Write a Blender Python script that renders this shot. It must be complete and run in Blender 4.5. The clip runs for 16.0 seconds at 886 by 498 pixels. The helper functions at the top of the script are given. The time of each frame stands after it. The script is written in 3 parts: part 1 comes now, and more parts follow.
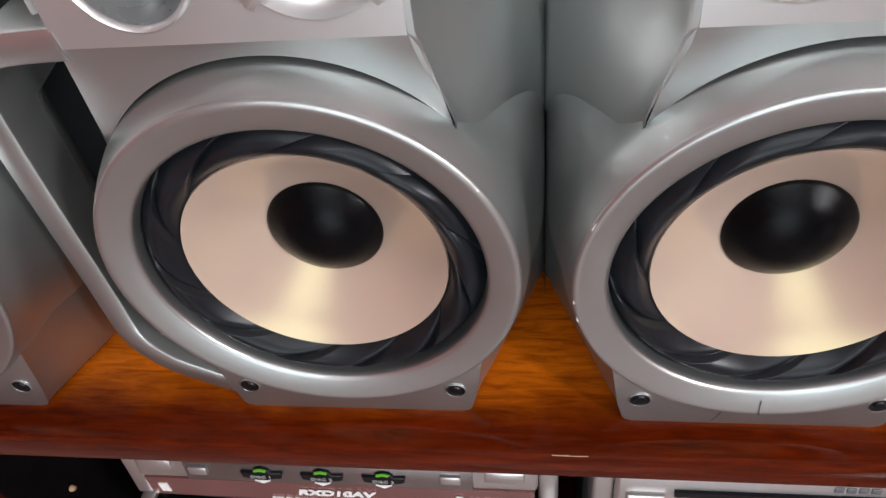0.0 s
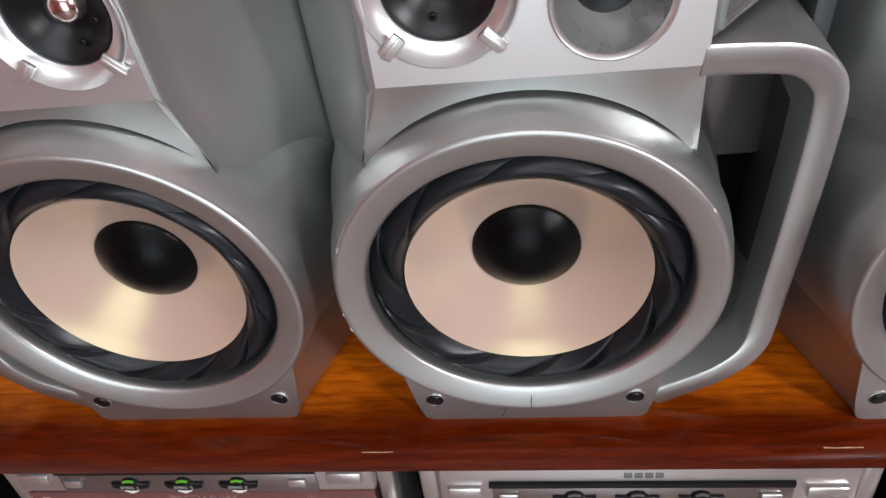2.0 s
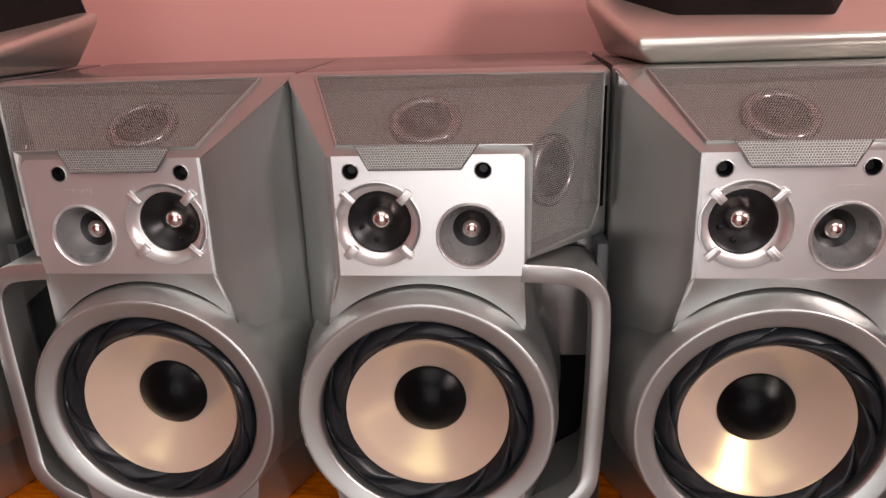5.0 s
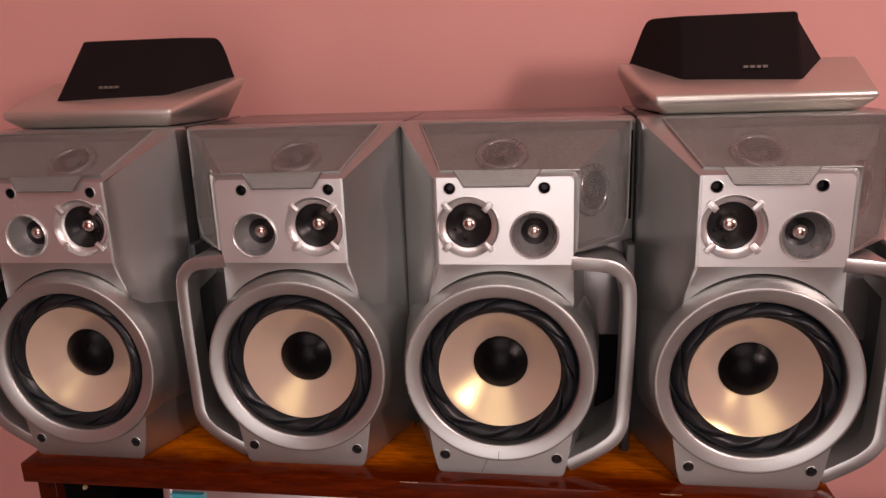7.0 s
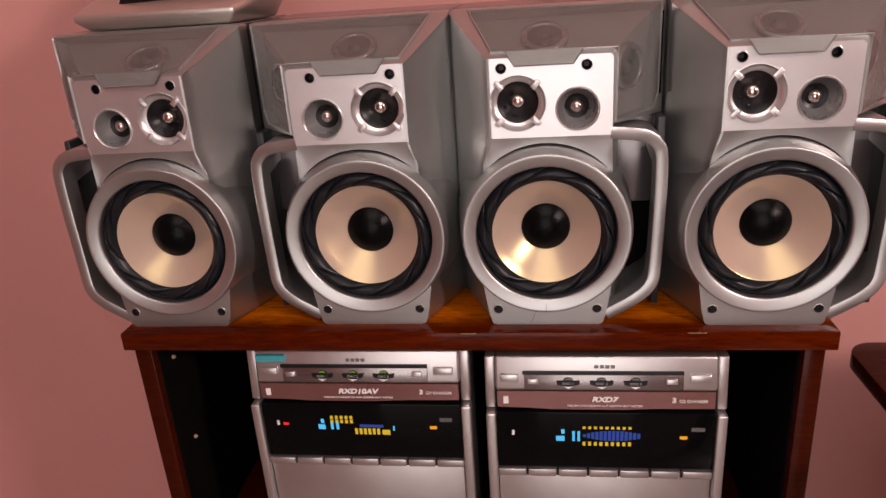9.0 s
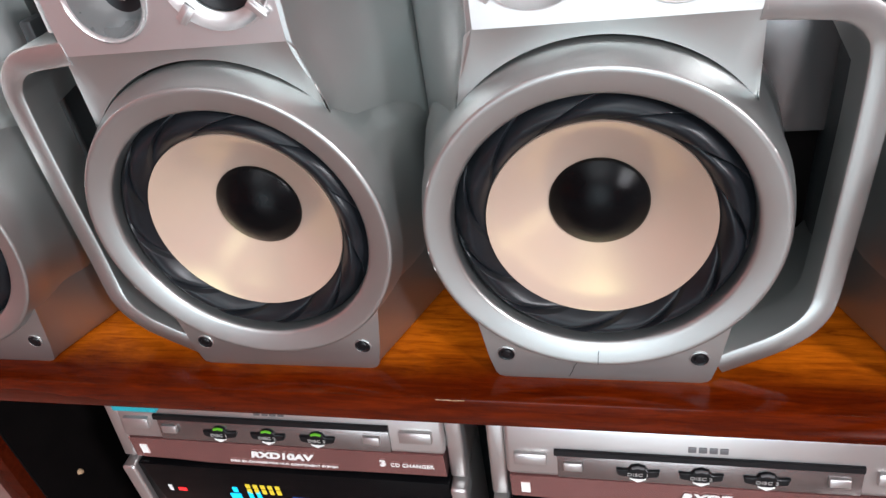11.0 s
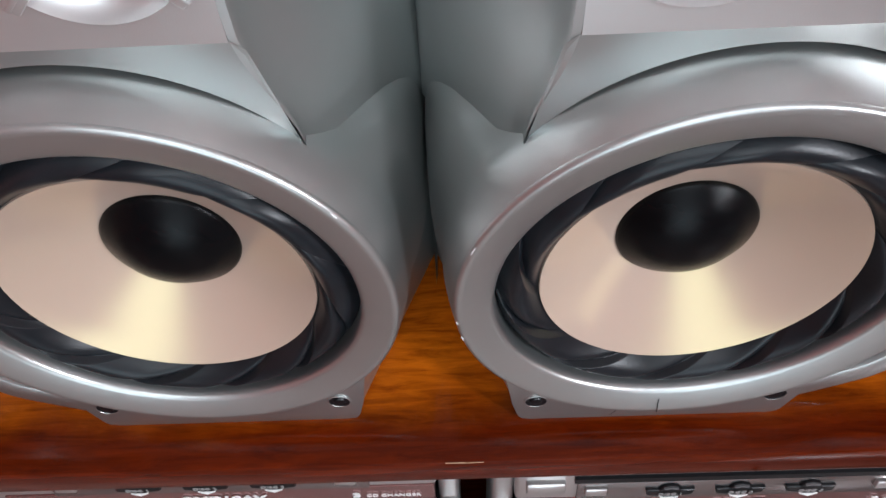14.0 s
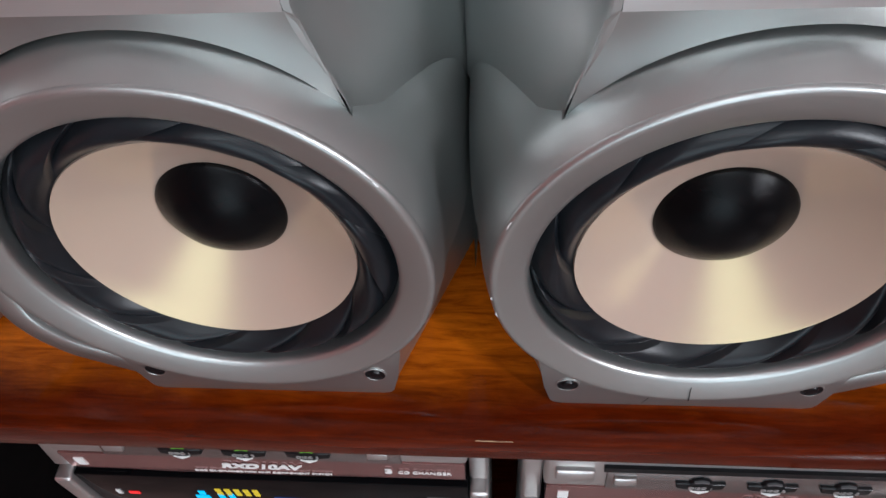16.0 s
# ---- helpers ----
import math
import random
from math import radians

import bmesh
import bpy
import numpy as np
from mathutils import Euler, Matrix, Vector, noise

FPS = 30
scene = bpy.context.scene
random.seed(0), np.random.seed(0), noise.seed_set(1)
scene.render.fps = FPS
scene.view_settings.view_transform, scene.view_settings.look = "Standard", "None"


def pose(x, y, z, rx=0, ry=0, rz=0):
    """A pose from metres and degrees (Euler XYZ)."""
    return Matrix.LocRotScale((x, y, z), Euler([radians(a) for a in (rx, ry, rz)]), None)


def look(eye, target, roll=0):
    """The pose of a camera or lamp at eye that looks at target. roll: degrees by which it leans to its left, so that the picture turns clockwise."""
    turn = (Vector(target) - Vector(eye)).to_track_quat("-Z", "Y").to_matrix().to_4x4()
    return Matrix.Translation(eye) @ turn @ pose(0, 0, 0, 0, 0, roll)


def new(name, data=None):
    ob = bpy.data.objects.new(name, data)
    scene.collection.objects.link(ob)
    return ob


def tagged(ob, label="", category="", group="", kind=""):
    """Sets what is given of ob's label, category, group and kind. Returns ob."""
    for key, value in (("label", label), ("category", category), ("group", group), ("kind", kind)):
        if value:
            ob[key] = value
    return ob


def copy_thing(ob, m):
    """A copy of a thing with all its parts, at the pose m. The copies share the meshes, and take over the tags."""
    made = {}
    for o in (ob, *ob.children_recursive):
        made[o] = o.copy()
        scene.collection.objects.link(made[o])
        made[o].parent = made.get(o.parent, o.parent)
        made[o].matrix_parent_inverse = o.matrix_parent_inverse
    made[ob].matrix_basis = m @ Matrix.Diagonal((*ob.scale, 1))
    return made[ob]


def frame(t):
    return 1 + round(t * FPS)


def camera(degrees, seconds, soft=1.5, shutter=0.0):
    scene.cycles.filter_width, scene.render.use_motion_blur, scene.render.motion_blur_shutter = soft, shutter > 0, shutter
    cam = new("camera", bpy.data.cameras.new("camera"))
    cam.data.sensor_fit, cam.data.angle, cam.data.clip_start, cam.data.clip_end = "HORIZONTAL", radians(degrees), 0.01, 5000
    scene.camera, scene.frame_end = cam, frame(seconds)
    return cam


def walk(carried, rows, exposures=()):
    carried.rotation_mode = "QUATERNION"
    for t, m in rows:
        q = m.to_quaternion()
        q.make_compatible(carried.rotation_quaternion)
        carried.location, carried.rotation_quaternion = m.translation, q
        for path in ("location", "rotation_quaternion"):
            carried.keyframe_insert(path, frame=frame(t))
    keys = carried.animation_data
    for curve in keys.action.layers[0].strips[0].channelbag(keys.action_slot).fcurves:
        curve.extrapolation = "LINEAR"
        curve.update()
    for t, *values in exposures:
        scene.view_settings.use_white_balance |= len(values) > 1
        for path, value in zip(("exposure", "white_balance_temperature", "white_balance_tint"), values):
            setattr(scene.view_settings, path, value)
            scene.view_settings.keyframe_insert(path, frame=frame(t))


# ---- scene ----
cam = camera(63.0, 16.0)
METRES, EYE, TILT, LEAN, TURN = 1.55, 1.081, -6.0, 2.2, 8.5
ROWS = [
    (0.0, 0.0, 0.0, 0.0, -2.89, -38.81, 3.59),
    (0.5, 0.0305, -0.0086, 0.0027, -3.49, -39.42, 4.19),
    (1.0, 0.0434, -0.0159, 0.0074, -3.98, -39.16, 4.4),
    (1.5, 0.0464, -0.0187, 0.0106, -3.91, -38.28, 4.43),
    (2.0, 0.0634, -0.0333, 0.0148, -4.69, -36.54, 4.77),
    (2.5, 0.1025, -0.0564, 0.0197, -5.99, -36.27, 4.88),
    (3.0, 0.1301, -0.0775, 0.0215, -6.29, -34.59, 4.37),
    (3.5, 0.1432, -0.0935, 0.0239, -5.67, -33.23, 4.97),
    (4.0, 0.141, -0.12, 0.0254, -2.43, -27.84, 3.82),
    (4.5, 0.1172, -0.1457, 0.0324, -0.83, -19.18, 2.17),
    (7.0, 0.0511, -0.296, 0.0147, -0.69, -8.42, -0.17),
    (7.5, 0.0017, -0.3132, 0.0138, -4.36, -9.19, 0.04),
    (8.0, -0.0171, -0.3356, 0.0094, -6.09, -10.58, 0.37),
    (8.5, -0.0114, -0.352, 0.012, -4.45, -11.94, 0.53),
    (11.0, 0.0591, -0.0774, -0.0099, 2.34, -29.57, 5.29),
    (11.5, 0.0198, -0.0059, -0.0151, -5.51, -35.98, 3.75),
    (12.0, 0.0049, 0.0216, -0.0124, -10.92, -44.85, -2.34),
    (12.5, 0.0094, 0.0259, 0.0042, -8.84, -44.62, -0.75),
    (13.0, 0.0124, 0.0278, 0.0089, -7.71, -43.87, 0.15),
    (13.5, 0.0129, 0.028, 0.0092, -7.71, -43.22, 0.62),
    (14.0, 0.0152, 0.0334, 0.0024, -9.28, -45.77, 0.99),
    (14.5, 0.0162, 0.0334, -0.004, -9.37, -45.28, 1.02),
    (15.0, 0.0183, 0.0323, -0.0048, -9.0, -46.62, 1.33),
    (15.5, 0.0216, 0.033, -0.0016, -8.64, -46.39, 2.15),
    (16.0, 0.016, 0.0259, 0.0014, -5.02, -45.67, 1.81),
]
EXPOSURES = [
    (0.0, -0.05, 6050, 12),
    (2.0, -0.1, 6050, 13),
    (3.5, -0.15, 6350, 15),
    (4.5, -0.25, 6650, 19),
    (7.0, -0.76, 7600, 37),
    (8.5, -0.74, 7600, 37),
    (11.0, 0.25, 5950, 12),
    (12.0, 0.0, 5750, 11),
    (15.0, -0.08, 5750, 9),
    (16.0, -0.3, 5750, 10),
]
EDGES = [
    (4.7, look((0.180, -0.208, 1.141), (-0.010, 1.642, 0.406), -2.2)),
    (6.8, look((0.143, -0.428, 1.135), (-0.147, 1.492, 0.643), -1.6)),
    (8.7, look((0.082, -0.554, 1.150), (-0.118, 1.322, 0.486), -3.0)),
    (10.8, look((0.120, -0.149, 1.072), (-0.359, 1.473, 0.005), -8.9)),
]
PATH = [(t, pose(0, 0, EYE, TILT, LEAN, TURN) @ pose(METRES * x, METRES * y, METRES * z, 90 + pitch, roll, yaw)) for t, x, y, z, yaw, pitch, roll in ROWS]
walk(cam, sorted(PATH + EDGES, key=lambda row: row[0]), EXPOSURES)


# ---- world, lights ----
world = bpy.data.worlds.new("room_air")
scene.world = world
world.use_nodes = True
world.node_tree.nodes["Background"].inputs[0].default_value = (1.0, 0.93, 0.88, 1)
world.node_tree.nodes["Background"].inputs[1].default_value = 0.005


def area_lamp(name, eye, target, size_x, size_y, watts, colour):
    data = bpy.data.lights.new(name, "AREA")
    data.shape, data.size, data.size_y = "RECTANGLE", size_x, size_y
    data.energy, data.color = watts, colour
    ob = new(name, data)
    ob.matrix_world = look(eye, target)
    return ob


area_lamp("side_window_light", (1.70, -1.20, 1.66), (0, 0.3, 0.95), 0.24, 0.32, 38, (1.0, 0.97, 0.93))
area_lamp("doorway_light", (0.15, -2.96, 1.06), (0.15, 0, 1.06), 1.5, 2.0, 38, (0.83, 0.98, 0.97))
area_lamp("ceiling_light", (0.12, -1.20, 2.62), (0.1, 0.1, 0.8), 1.5, 1.5, 33, (0.96, 1.0, 0.96))


# ---- materials ----
def rgb(*c):
    return (*c, 1.0)


def material(name, colour, rough=0.5, metal=0.0, vary=0.08, scale=30.0, bump=0.0, bump_scale=400.0, coat=0.0, spec=0.5):
    m = bpy.data.materials.new(name)
    m.use_nodes = True
    nt = m.node_tree
    b = nt.nodes["Principled BSDF"]
    b.inputs["Roughness"].default_value = rough
    b.inputs["Metallic"].default_value = metal
    b.inputs["Coat Weight"].default_value = coat
    b.inputs["Coat Roughness"].default_value = 0.06
    b.inputs["Specular IOR Level"].default_value = spec
    tc = nt.nodes.new("ShaderNodeTexCoord")
    big = nt.nodes.new("ShaderNodeTexNoise")
    big.inputs["Scale"].default_value = scale
    big.inputs["Detail"].default_value = 5
    nt.links.new(tc.outputs["Object"], big.inputs["Vector"])
    ramp = nt.nodes.new("ShaderNodeValToRGB")
    lo = [max(0.0, c * (1 - vary)) for c in colour]
    hi = [min(1.0, c * (1 + vary)) for c in colour]
    ramp.color_ramp.elements[0].position, ramp.color_ramp.elements[1].position = 0.3, 0.7
    ramp.color_ramp.elements[0].color, ramp.color_ramp.elements[1].color = rgb(*lo), rgb(*hi)
    nt.links.new(big.outputs["Fac"], ramp.inputs["Fac"])
    nt.links.new(ramp.outputs["Color"], b.inputs["Base Color"])
    rr = nt.nodes.new("ShaderNodeMapRange")
    rr.inputs["To Min"].default_value, rr.inputs["To Max"].default_value = rough * 0.85, min(1.0, rough * 1.15)
    nt.links.new(big.outputs["Fac"], rr.inputs["Value"])
    nt.links.new(rr.outputs["Result"], b.inputs["Roughness"])
    if bump:
        fine = nt.nodes.new("ShaderNodeTexNoise")
        fine.inputs["Scale"].default_value = bump_scale
        fine.inputs["Detail"].default_value = 3
        nt.links.new(tc.outputs["Object"], fine.inputs["Vector"])
        bp = nt.nodes.new("ShaderNodeBump")
        bp.inputs["Strength"].default_value = bump
        bp.inputs["Distance"].default_value = 0.001
        nt.links.new(fine.outputs["Fac"], bp.inputs["Height"])
        nt.links.new(bp.outputs["Normal"], b.inputs["Normal"])
    return m


def glow(name, colour, strength):
    m = bpy.data.materials.new(name)
    m.use_nodes = True
    b = m.node_tree.nodes["Principled BSDF"]
    b.inputs["Base Color"].default_value = rgb(*[c * 0.3 for c in colour])
    b.inputs["Emission Color"].default_value = rgb(*colour)
    b.inputs["Emission Strength"].default_value = strength
    return m


SILVER = material("silver_paint", (0.475, 0.49, 0.48), 0.38, 0.94, 0.035, 18, 0.05, 2600, spec=0.5)
# Shell silver lightened to paint the light on the front panel; also tweeter rims.
SILVER_BRIGHT = material("silver_lightened", (0.70, 0.705, 0.70), 0.34, 0.88, 0.03, 18, 0.07, 2600)
CHARCOAL = material("charcoal_vinyl", (0.03, 0.034, 0.036), 0.45, 0.0, 0.15, 40, 0.2, 900)
RUBBER = material("black_rubber", (0.008, 0.0095, 0.012), 0.34, 0.0, 0.3, 60, 0.05, 900, spec=0.27)
CAP = material("black_cap", (0.0025, 0.0025, 0.003), 0.24, 0.0, 0.25, 60, 0.12, 1800, spec=0.09)
BLACK = material("black_plastic", (0.005, 0.005, 0.006), 0.35, 0.0, 0.2, 40, spec=0.3)
# Near-black for cracks, slots and painted shade in the stand and handle pockets.
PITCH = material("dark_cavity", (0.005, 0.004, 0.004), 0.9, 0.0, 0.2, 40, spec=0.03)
GRILLE_BACK = material("grille_backing", (0.13, 0.122, 0.117), 0.6, 0.0, 0.1, 40)
DOME = material("dome_metal", (0.62, 0.52, 0.48), 0.16, 1.0, 0.04, 90)
TOP_GREY = material("satin_top_grey", (0.20, 0.19, 0.19), 0.22, 0.7, 0.06, 15, 0.05, 900)
HORN = material("horn_grey", (0.26, 0.265, 0.265), 0.28, 0.5, 0.05, 60)
CLOTH = material("black_cloth", (0.008, 0.005, 0.005), 0.9, 0.0, 0.3, 200, 0.5, 2500, spec=0.15)
SAT_SILVER = material("satellite_silver", (0.60, 0.57, 0.52), 0.34, 0.85, 0.04, 20, 0.06, 2400)
UNIT_SILVER = material("deck_silver", (0.60, 0.585, 0.575), 0.33, 0.9, 0.04, 25, 0.05, 2400)
UNIT_DARK = material("deck_tray", (0.30, 0.275, 0.27), 0.26, 0.9, 0.05, 25)
UNIT_STRIP = material("deck_strip", (0.38, 0.20, 0.19), 0.18, 0.8, 0.05, 25)
UNIT_BLACK = material("deck_window", (0.003, 0.003, 0.0035), 0.06, 0.0, 0.1, 25, spec=0.1)
INK_WHITE = material("white_print", (0.8, 0.8, 0.78), 0.5, 0.0, 0.03, 90)
INK_SOFT = material("soft_print", (0.30, 0.29, 0.28), 0.5, 0.0, 0.03, 90)
INK_DULL = material("dull_print", (0.11, 0.085, 0.07), 0.6, 0.0, 0.03, 90)
INK_GREY = material("grey_emboss", (0.16, 0.16, 0.165), 0.35, 0.5, 0.05, 90)
TEAL = material("teal_sticker", (0.02, 0.35, 0.42), 0.4, 0.0, 0.1, 300)
CEIL = material("ceiling_paint", (0.78, 0.78, 0.77), 0.85, 0.0, 0.03, 4)
CHIP = material("bare_chip", (0.40, 0.26, 0.15), 0.7, 0.0, 0.15, 200)
GREEN_LED = glow("green_led", (0.22, 0.75, 0.03), 0.22)
CYAN_SEG = glow("cyan_segment", (0.02, 0.5, 0.85), 1.3)
BLUE_SEG = glow("blue_segment", (0.015, 0.09, 0.50), 0.5)
YELLOW_SEG = glow("yellow_segment", (0.85, 0.62, 0.03), 0.7)
AMBER_SEG = glow("amber_segment", (1.0, 0.45, 0.02), 0.9)
RED_SEG = glow("red_segment", (1.0, 0.03, 0.03), 1.0)


def cone_metal():
    """Lacquered beige cone with a spun, golden sheen."""
    m = material("spun_cone", (0.50, 0.38, 0.31), 0.6, 0.0, 0.02, 20, spec=0.2)
    nt = m.node_tree
    a = nt.nodes["Principled BSDF"]
    b = nt.nodes.new("ShaderNodeBsdfPrincipled")
    b.inputs["Base Color"].default_value = rgb(0.80, 0.66, 0.30)
    b.inputs["Metallic"].default_value = 1.0
    b.inputs["Roughness"].default_value = 0.22
    b.inputs["Anisotropic"].default_value = 0.8
    tg = nt.nodes.new("ShaderNodeTangent")
    tg.direction_type, tg.axis = "RADIAL", "Y"
    nt.links.new(tg.outputs["Tangent"], b.inputs["Tangent"])
    mix = nt.nodes.new("ShaderNodeMixShader")
    mix.inputs[0].default_value = 0.21
    nt.links.new(a.outputs[0], mix.inputs[1])
    nt.links.new(b.outputs[0], mix.inputs[2])
    nt.links.new(mix.outputs[0], nt.nodes["Material Output"].inputs[0])
    return m


CONE = cone_metal()


def mesh_metal():
    """Perforated steel: round holes in staggered rows, 1.7 mm apart."""
    m = material("perforated_steel", (0.48, 0.49, 0.47), 0.5, 0.75, 0.05, 40)
    nt = m.node_tree
    b = nt.nodes["Principled BSDF"]
    uv = nt.nodes.new("ShaderNodeUVMap")
    sep = nt.nodes.new("ShaderNodeSeparateXYZ")
    nt.links.new(uv.outputs["UV"], sep.inputs[0])

    def calc(op, a, c=None):
        n = nt.nodes.new("ShaderNodeMath")
        n.operation = op
        for i, v in enumerate((a, c)):
            if v is None:
                continue
            if isinstance(v, (int, float)):
                n.inputs[i].default_value = v
            else:
                nt.links.new(v, n.inputs[i])
        return n.outputs[0]

    def hole(ox, oy):
        px, py = 0.0017, 0.0017 * math.sqrt(3)
        u = calc("SUBTRACT", calc("FRACT", calc("ADD", calc("DIVIDE", sep.outputs[0], px), ox)), 0.5)
        v = calc("MULTIPLY", calc("SUBTRACT", calc("FRACT", calc("ADD", calc("DIVIDE", sep.outputs[1], py), oy)), 0.5), math.sqrt(3))
        r = calc("SQRT", calc("ADD", calc("MULTIPLY", u, u), calc("MULTIPLY", v, v)))
        return calc("LESS_THAN", r, 0.425)

    both = calc("MAXIMUM", hole(0, 0), hole(0.5, 0.5))
    clear = nt.nodes.new("ShaderNodeBsdfTransparent")
    mix = nt.nodes.new("ShaderNodeMixShader")
    nt.links.new(both, mix.inputs[0])
    nt.links.new(b.outputs[0], mix.inputs[1])
    nt.links.new(clear.outputs[0], mix.inputs[2])
    nt.links.new(mix.outputs[0], nt.nodes["Material Output"].inputs[0])
    return m


MESH = mesh_metal()


def wood(name, dark, light, rough):
    m = material(name, dark, rough, 0.0, 0.1, 8, coat=0.08, spec=0.1)
    nt = m.node_tree
    b = nt.nodes["Principled BSDF"]
    tc = nt.nodes.new("ShaderNodeTexCoord")
    mp = nt.nodes.new("ShaderNodeMapping")
    mp.inputs["Scale"].default_value = (9, 70, 70)
    nt.links.new(tc.outputs["Object"], mp.inputs["Vector"])
    n1 = nt.nodes.new("ShaderNodeTexNoise")
    n1.inputs["Scale"].default_value, n1.inputs["Detail"].default_value, n1.inputs["Roughness"].default_value = 3.0, 8, 0.65
    n1.inputs["Distortion"].default_value = 0.6
    nt.links.new(mp.outputs[0], n1.inputs["Vector"])
    n2 = nt.nodes.new("ShaderNodeTexNoise")
    n2.inputs["Scale"].default_value, n2.inputs["Detail"].default_value = 5.0, 3
    nt.links.new(tc.outputs["Object"], n2.inputs["Vector"])
    mixv = nt.nodes.new("ShaderNodeMath")
    mixv.operation = "MULTIPLY_ADD"
    mixv.inputs[1].default_value = 0.35
    nt.links.new(n2.outputs["Fac"], mixv.inputs[0])
    nt.links.new(n1.outputs["Fac"], mixv.inputs[2])
    ramp = nt.nodes.new("ShaderNodeValToRGB")
    e = ramp.color_ramp.elements
    e[0].position, e[1].position = 0.38, 0.95
    e[0].color, e[1].color = rgb(*dark), rgb(*light)
    nt.links.new(mixv.outputs[0], ramp.inputs["Fac"])
    nt.links.new(ramp.outputs["Color"], b.inputs["Base Color"])
    return m




def amber_lit_board():
    """Mahogany board: dark red varnish along the front; light painted as amber behind an uneven line."""
    m = wood("mahogany_painted_light", (0.020, 0.0012, 0.0002), (0.12, 0.013, 0.0005), 0.09)
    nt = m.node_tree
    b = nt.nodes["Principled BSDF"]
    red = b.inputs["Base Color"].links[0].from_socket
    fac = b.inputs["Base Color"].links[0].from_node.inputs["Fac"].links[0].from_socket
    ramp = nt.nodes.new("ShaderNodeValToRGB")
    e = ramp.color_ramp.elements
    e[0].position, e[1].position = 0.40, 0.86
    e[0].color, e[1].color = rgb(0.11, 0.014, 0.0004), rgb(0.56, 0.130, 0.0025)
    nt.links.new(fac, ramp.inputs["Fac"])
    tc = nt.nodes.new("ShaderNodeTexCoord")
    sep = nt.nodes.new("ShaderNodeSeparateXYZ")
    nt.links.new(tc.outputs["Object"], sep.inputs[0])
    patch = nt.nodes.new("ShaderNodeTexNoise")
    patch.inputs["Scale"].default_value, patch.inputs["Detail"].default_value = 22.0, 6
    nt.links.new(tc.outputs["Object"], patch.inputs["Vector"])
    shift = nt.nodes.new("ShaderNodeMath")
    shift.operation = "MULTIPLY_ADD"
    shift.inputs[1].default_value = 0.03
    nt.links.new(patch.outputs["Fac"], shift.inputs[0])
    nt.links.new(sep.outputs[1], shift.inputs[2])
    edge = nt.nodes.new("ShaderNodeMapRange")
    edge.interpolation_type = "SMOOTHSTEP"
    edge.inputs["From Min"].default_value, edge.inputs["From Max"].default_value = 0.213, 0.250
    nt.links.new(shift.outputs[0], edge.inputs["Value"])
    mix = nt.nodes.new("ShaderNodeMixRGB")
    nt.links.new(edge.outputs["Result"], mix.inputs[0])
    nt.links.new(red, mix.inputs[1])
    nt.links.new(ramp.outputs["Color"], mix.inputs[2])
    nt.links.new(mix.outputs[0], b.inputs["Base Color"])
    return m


WOOD = amber_lit_board()
WOOD_SIDE = wood("mahogany_side", (0.022, 0.0025, 0.0008), (0.06, 0.008, 0.002), 0.22)
WALL = material("salmon_wall_paint", (0.66, 0.30, 0.27), 0.75, 0.0, 0.04, 3.0, 0.15, 120)
TILE = material("marble_tile", (0.29, 0.215, 0.19), 0.25, 0.0, 0.25, 9)


# ---- building helpers ----
def mesh_of(name, bm, mat, smooth=40):
    bmesh.ops.remove_doubles(bm, verts=bm.verts, dist=1e-6)
    bmesh.ops.recalc_face_normals(bm, faces=bm.faces)
    me = bpy.data.meshes.new(name)
    bm.to_mesh(me)
    bm.free()
    me.materials.append(mat)
    if smooth:
        for p in me.polygons:
            p.use_smooth = True
        me.set_sharp_from_angle(angle=radians(smooth))
    return me


def part(name, bm, mat, parent=None, label="", smooth=40):
    ob = new(name, mesh_of(name, bm, mat, smooth))
    if parent:
        ob.parent = parent
    if label:
        ob["label"] = label
    return ob


def box(bm, x0, x1, y0, y1, z0, z1, bevel=0.0, seg=2):
    tmp = bmesh.new()
    v = [tmp.verts.new((x, y, z)) for x in (x0, x1) for y in (y0, y1) for z in (z0, z1)]
    for f in ((0, 1, 3, 2), (4, 6, 7, 5), (0, 4, 5, 1), (2, 3, 7, 6), (0, 2, 6, 4), (1, 5, 7, 3)):
        tmp.faces.new([v[i] for i in f])
    bmesh.ops.recalc_face_normals(tmp, faces=tmp.faces)
    if bevel:
        bmesh.ops.bevel(tmp, geom=tmp.edges[:], offset=bevel, segments=seg, affect="EDGES", profile=0.5)
    me = bpy.data.meshes.new("tmp")
    tmp.to_mesh(me)
    tmp.free()
    bm.from_mesh(me)
    bpy.data.meshes.remove(me)
    return bm


def lathe(bm, profile, cx, cz, n=64, wave=None, twist=0.0):
    """Turns (radius, depth) pairs round an axis along y at (cx, cz)."""
    rings = []
    for k, (r, y) in enumerate(profile):
        if r < 1e-6:
            rings.append([bm.verts.new((cx, y, cz))])
            continue
        ring = []
        for i in range(n):
            a = 2 * math.pi * i / n
            dy = wave(a, k) if wave else 0.0
            a += twist * k / (len(profile) - 1)
            ring.append(bm.verts.new((cx + r * math.cos(a), y + dy, cz + r * math.sin(a))))
        rings.append(ring)
    for a, b in zip(rings, rings[1:]):
        for i in range(n):
            j = (i + 1) % n
            if len(a) == 1:
                bm.faces.new((a[0], b[i], b[j]))
            elif len(b) == 1:
                bm.faces.new((a[i], a[j], b[0]))
            else:
                bm.faces.new((a[i], a[j], b[j], b[i]))
    return bm


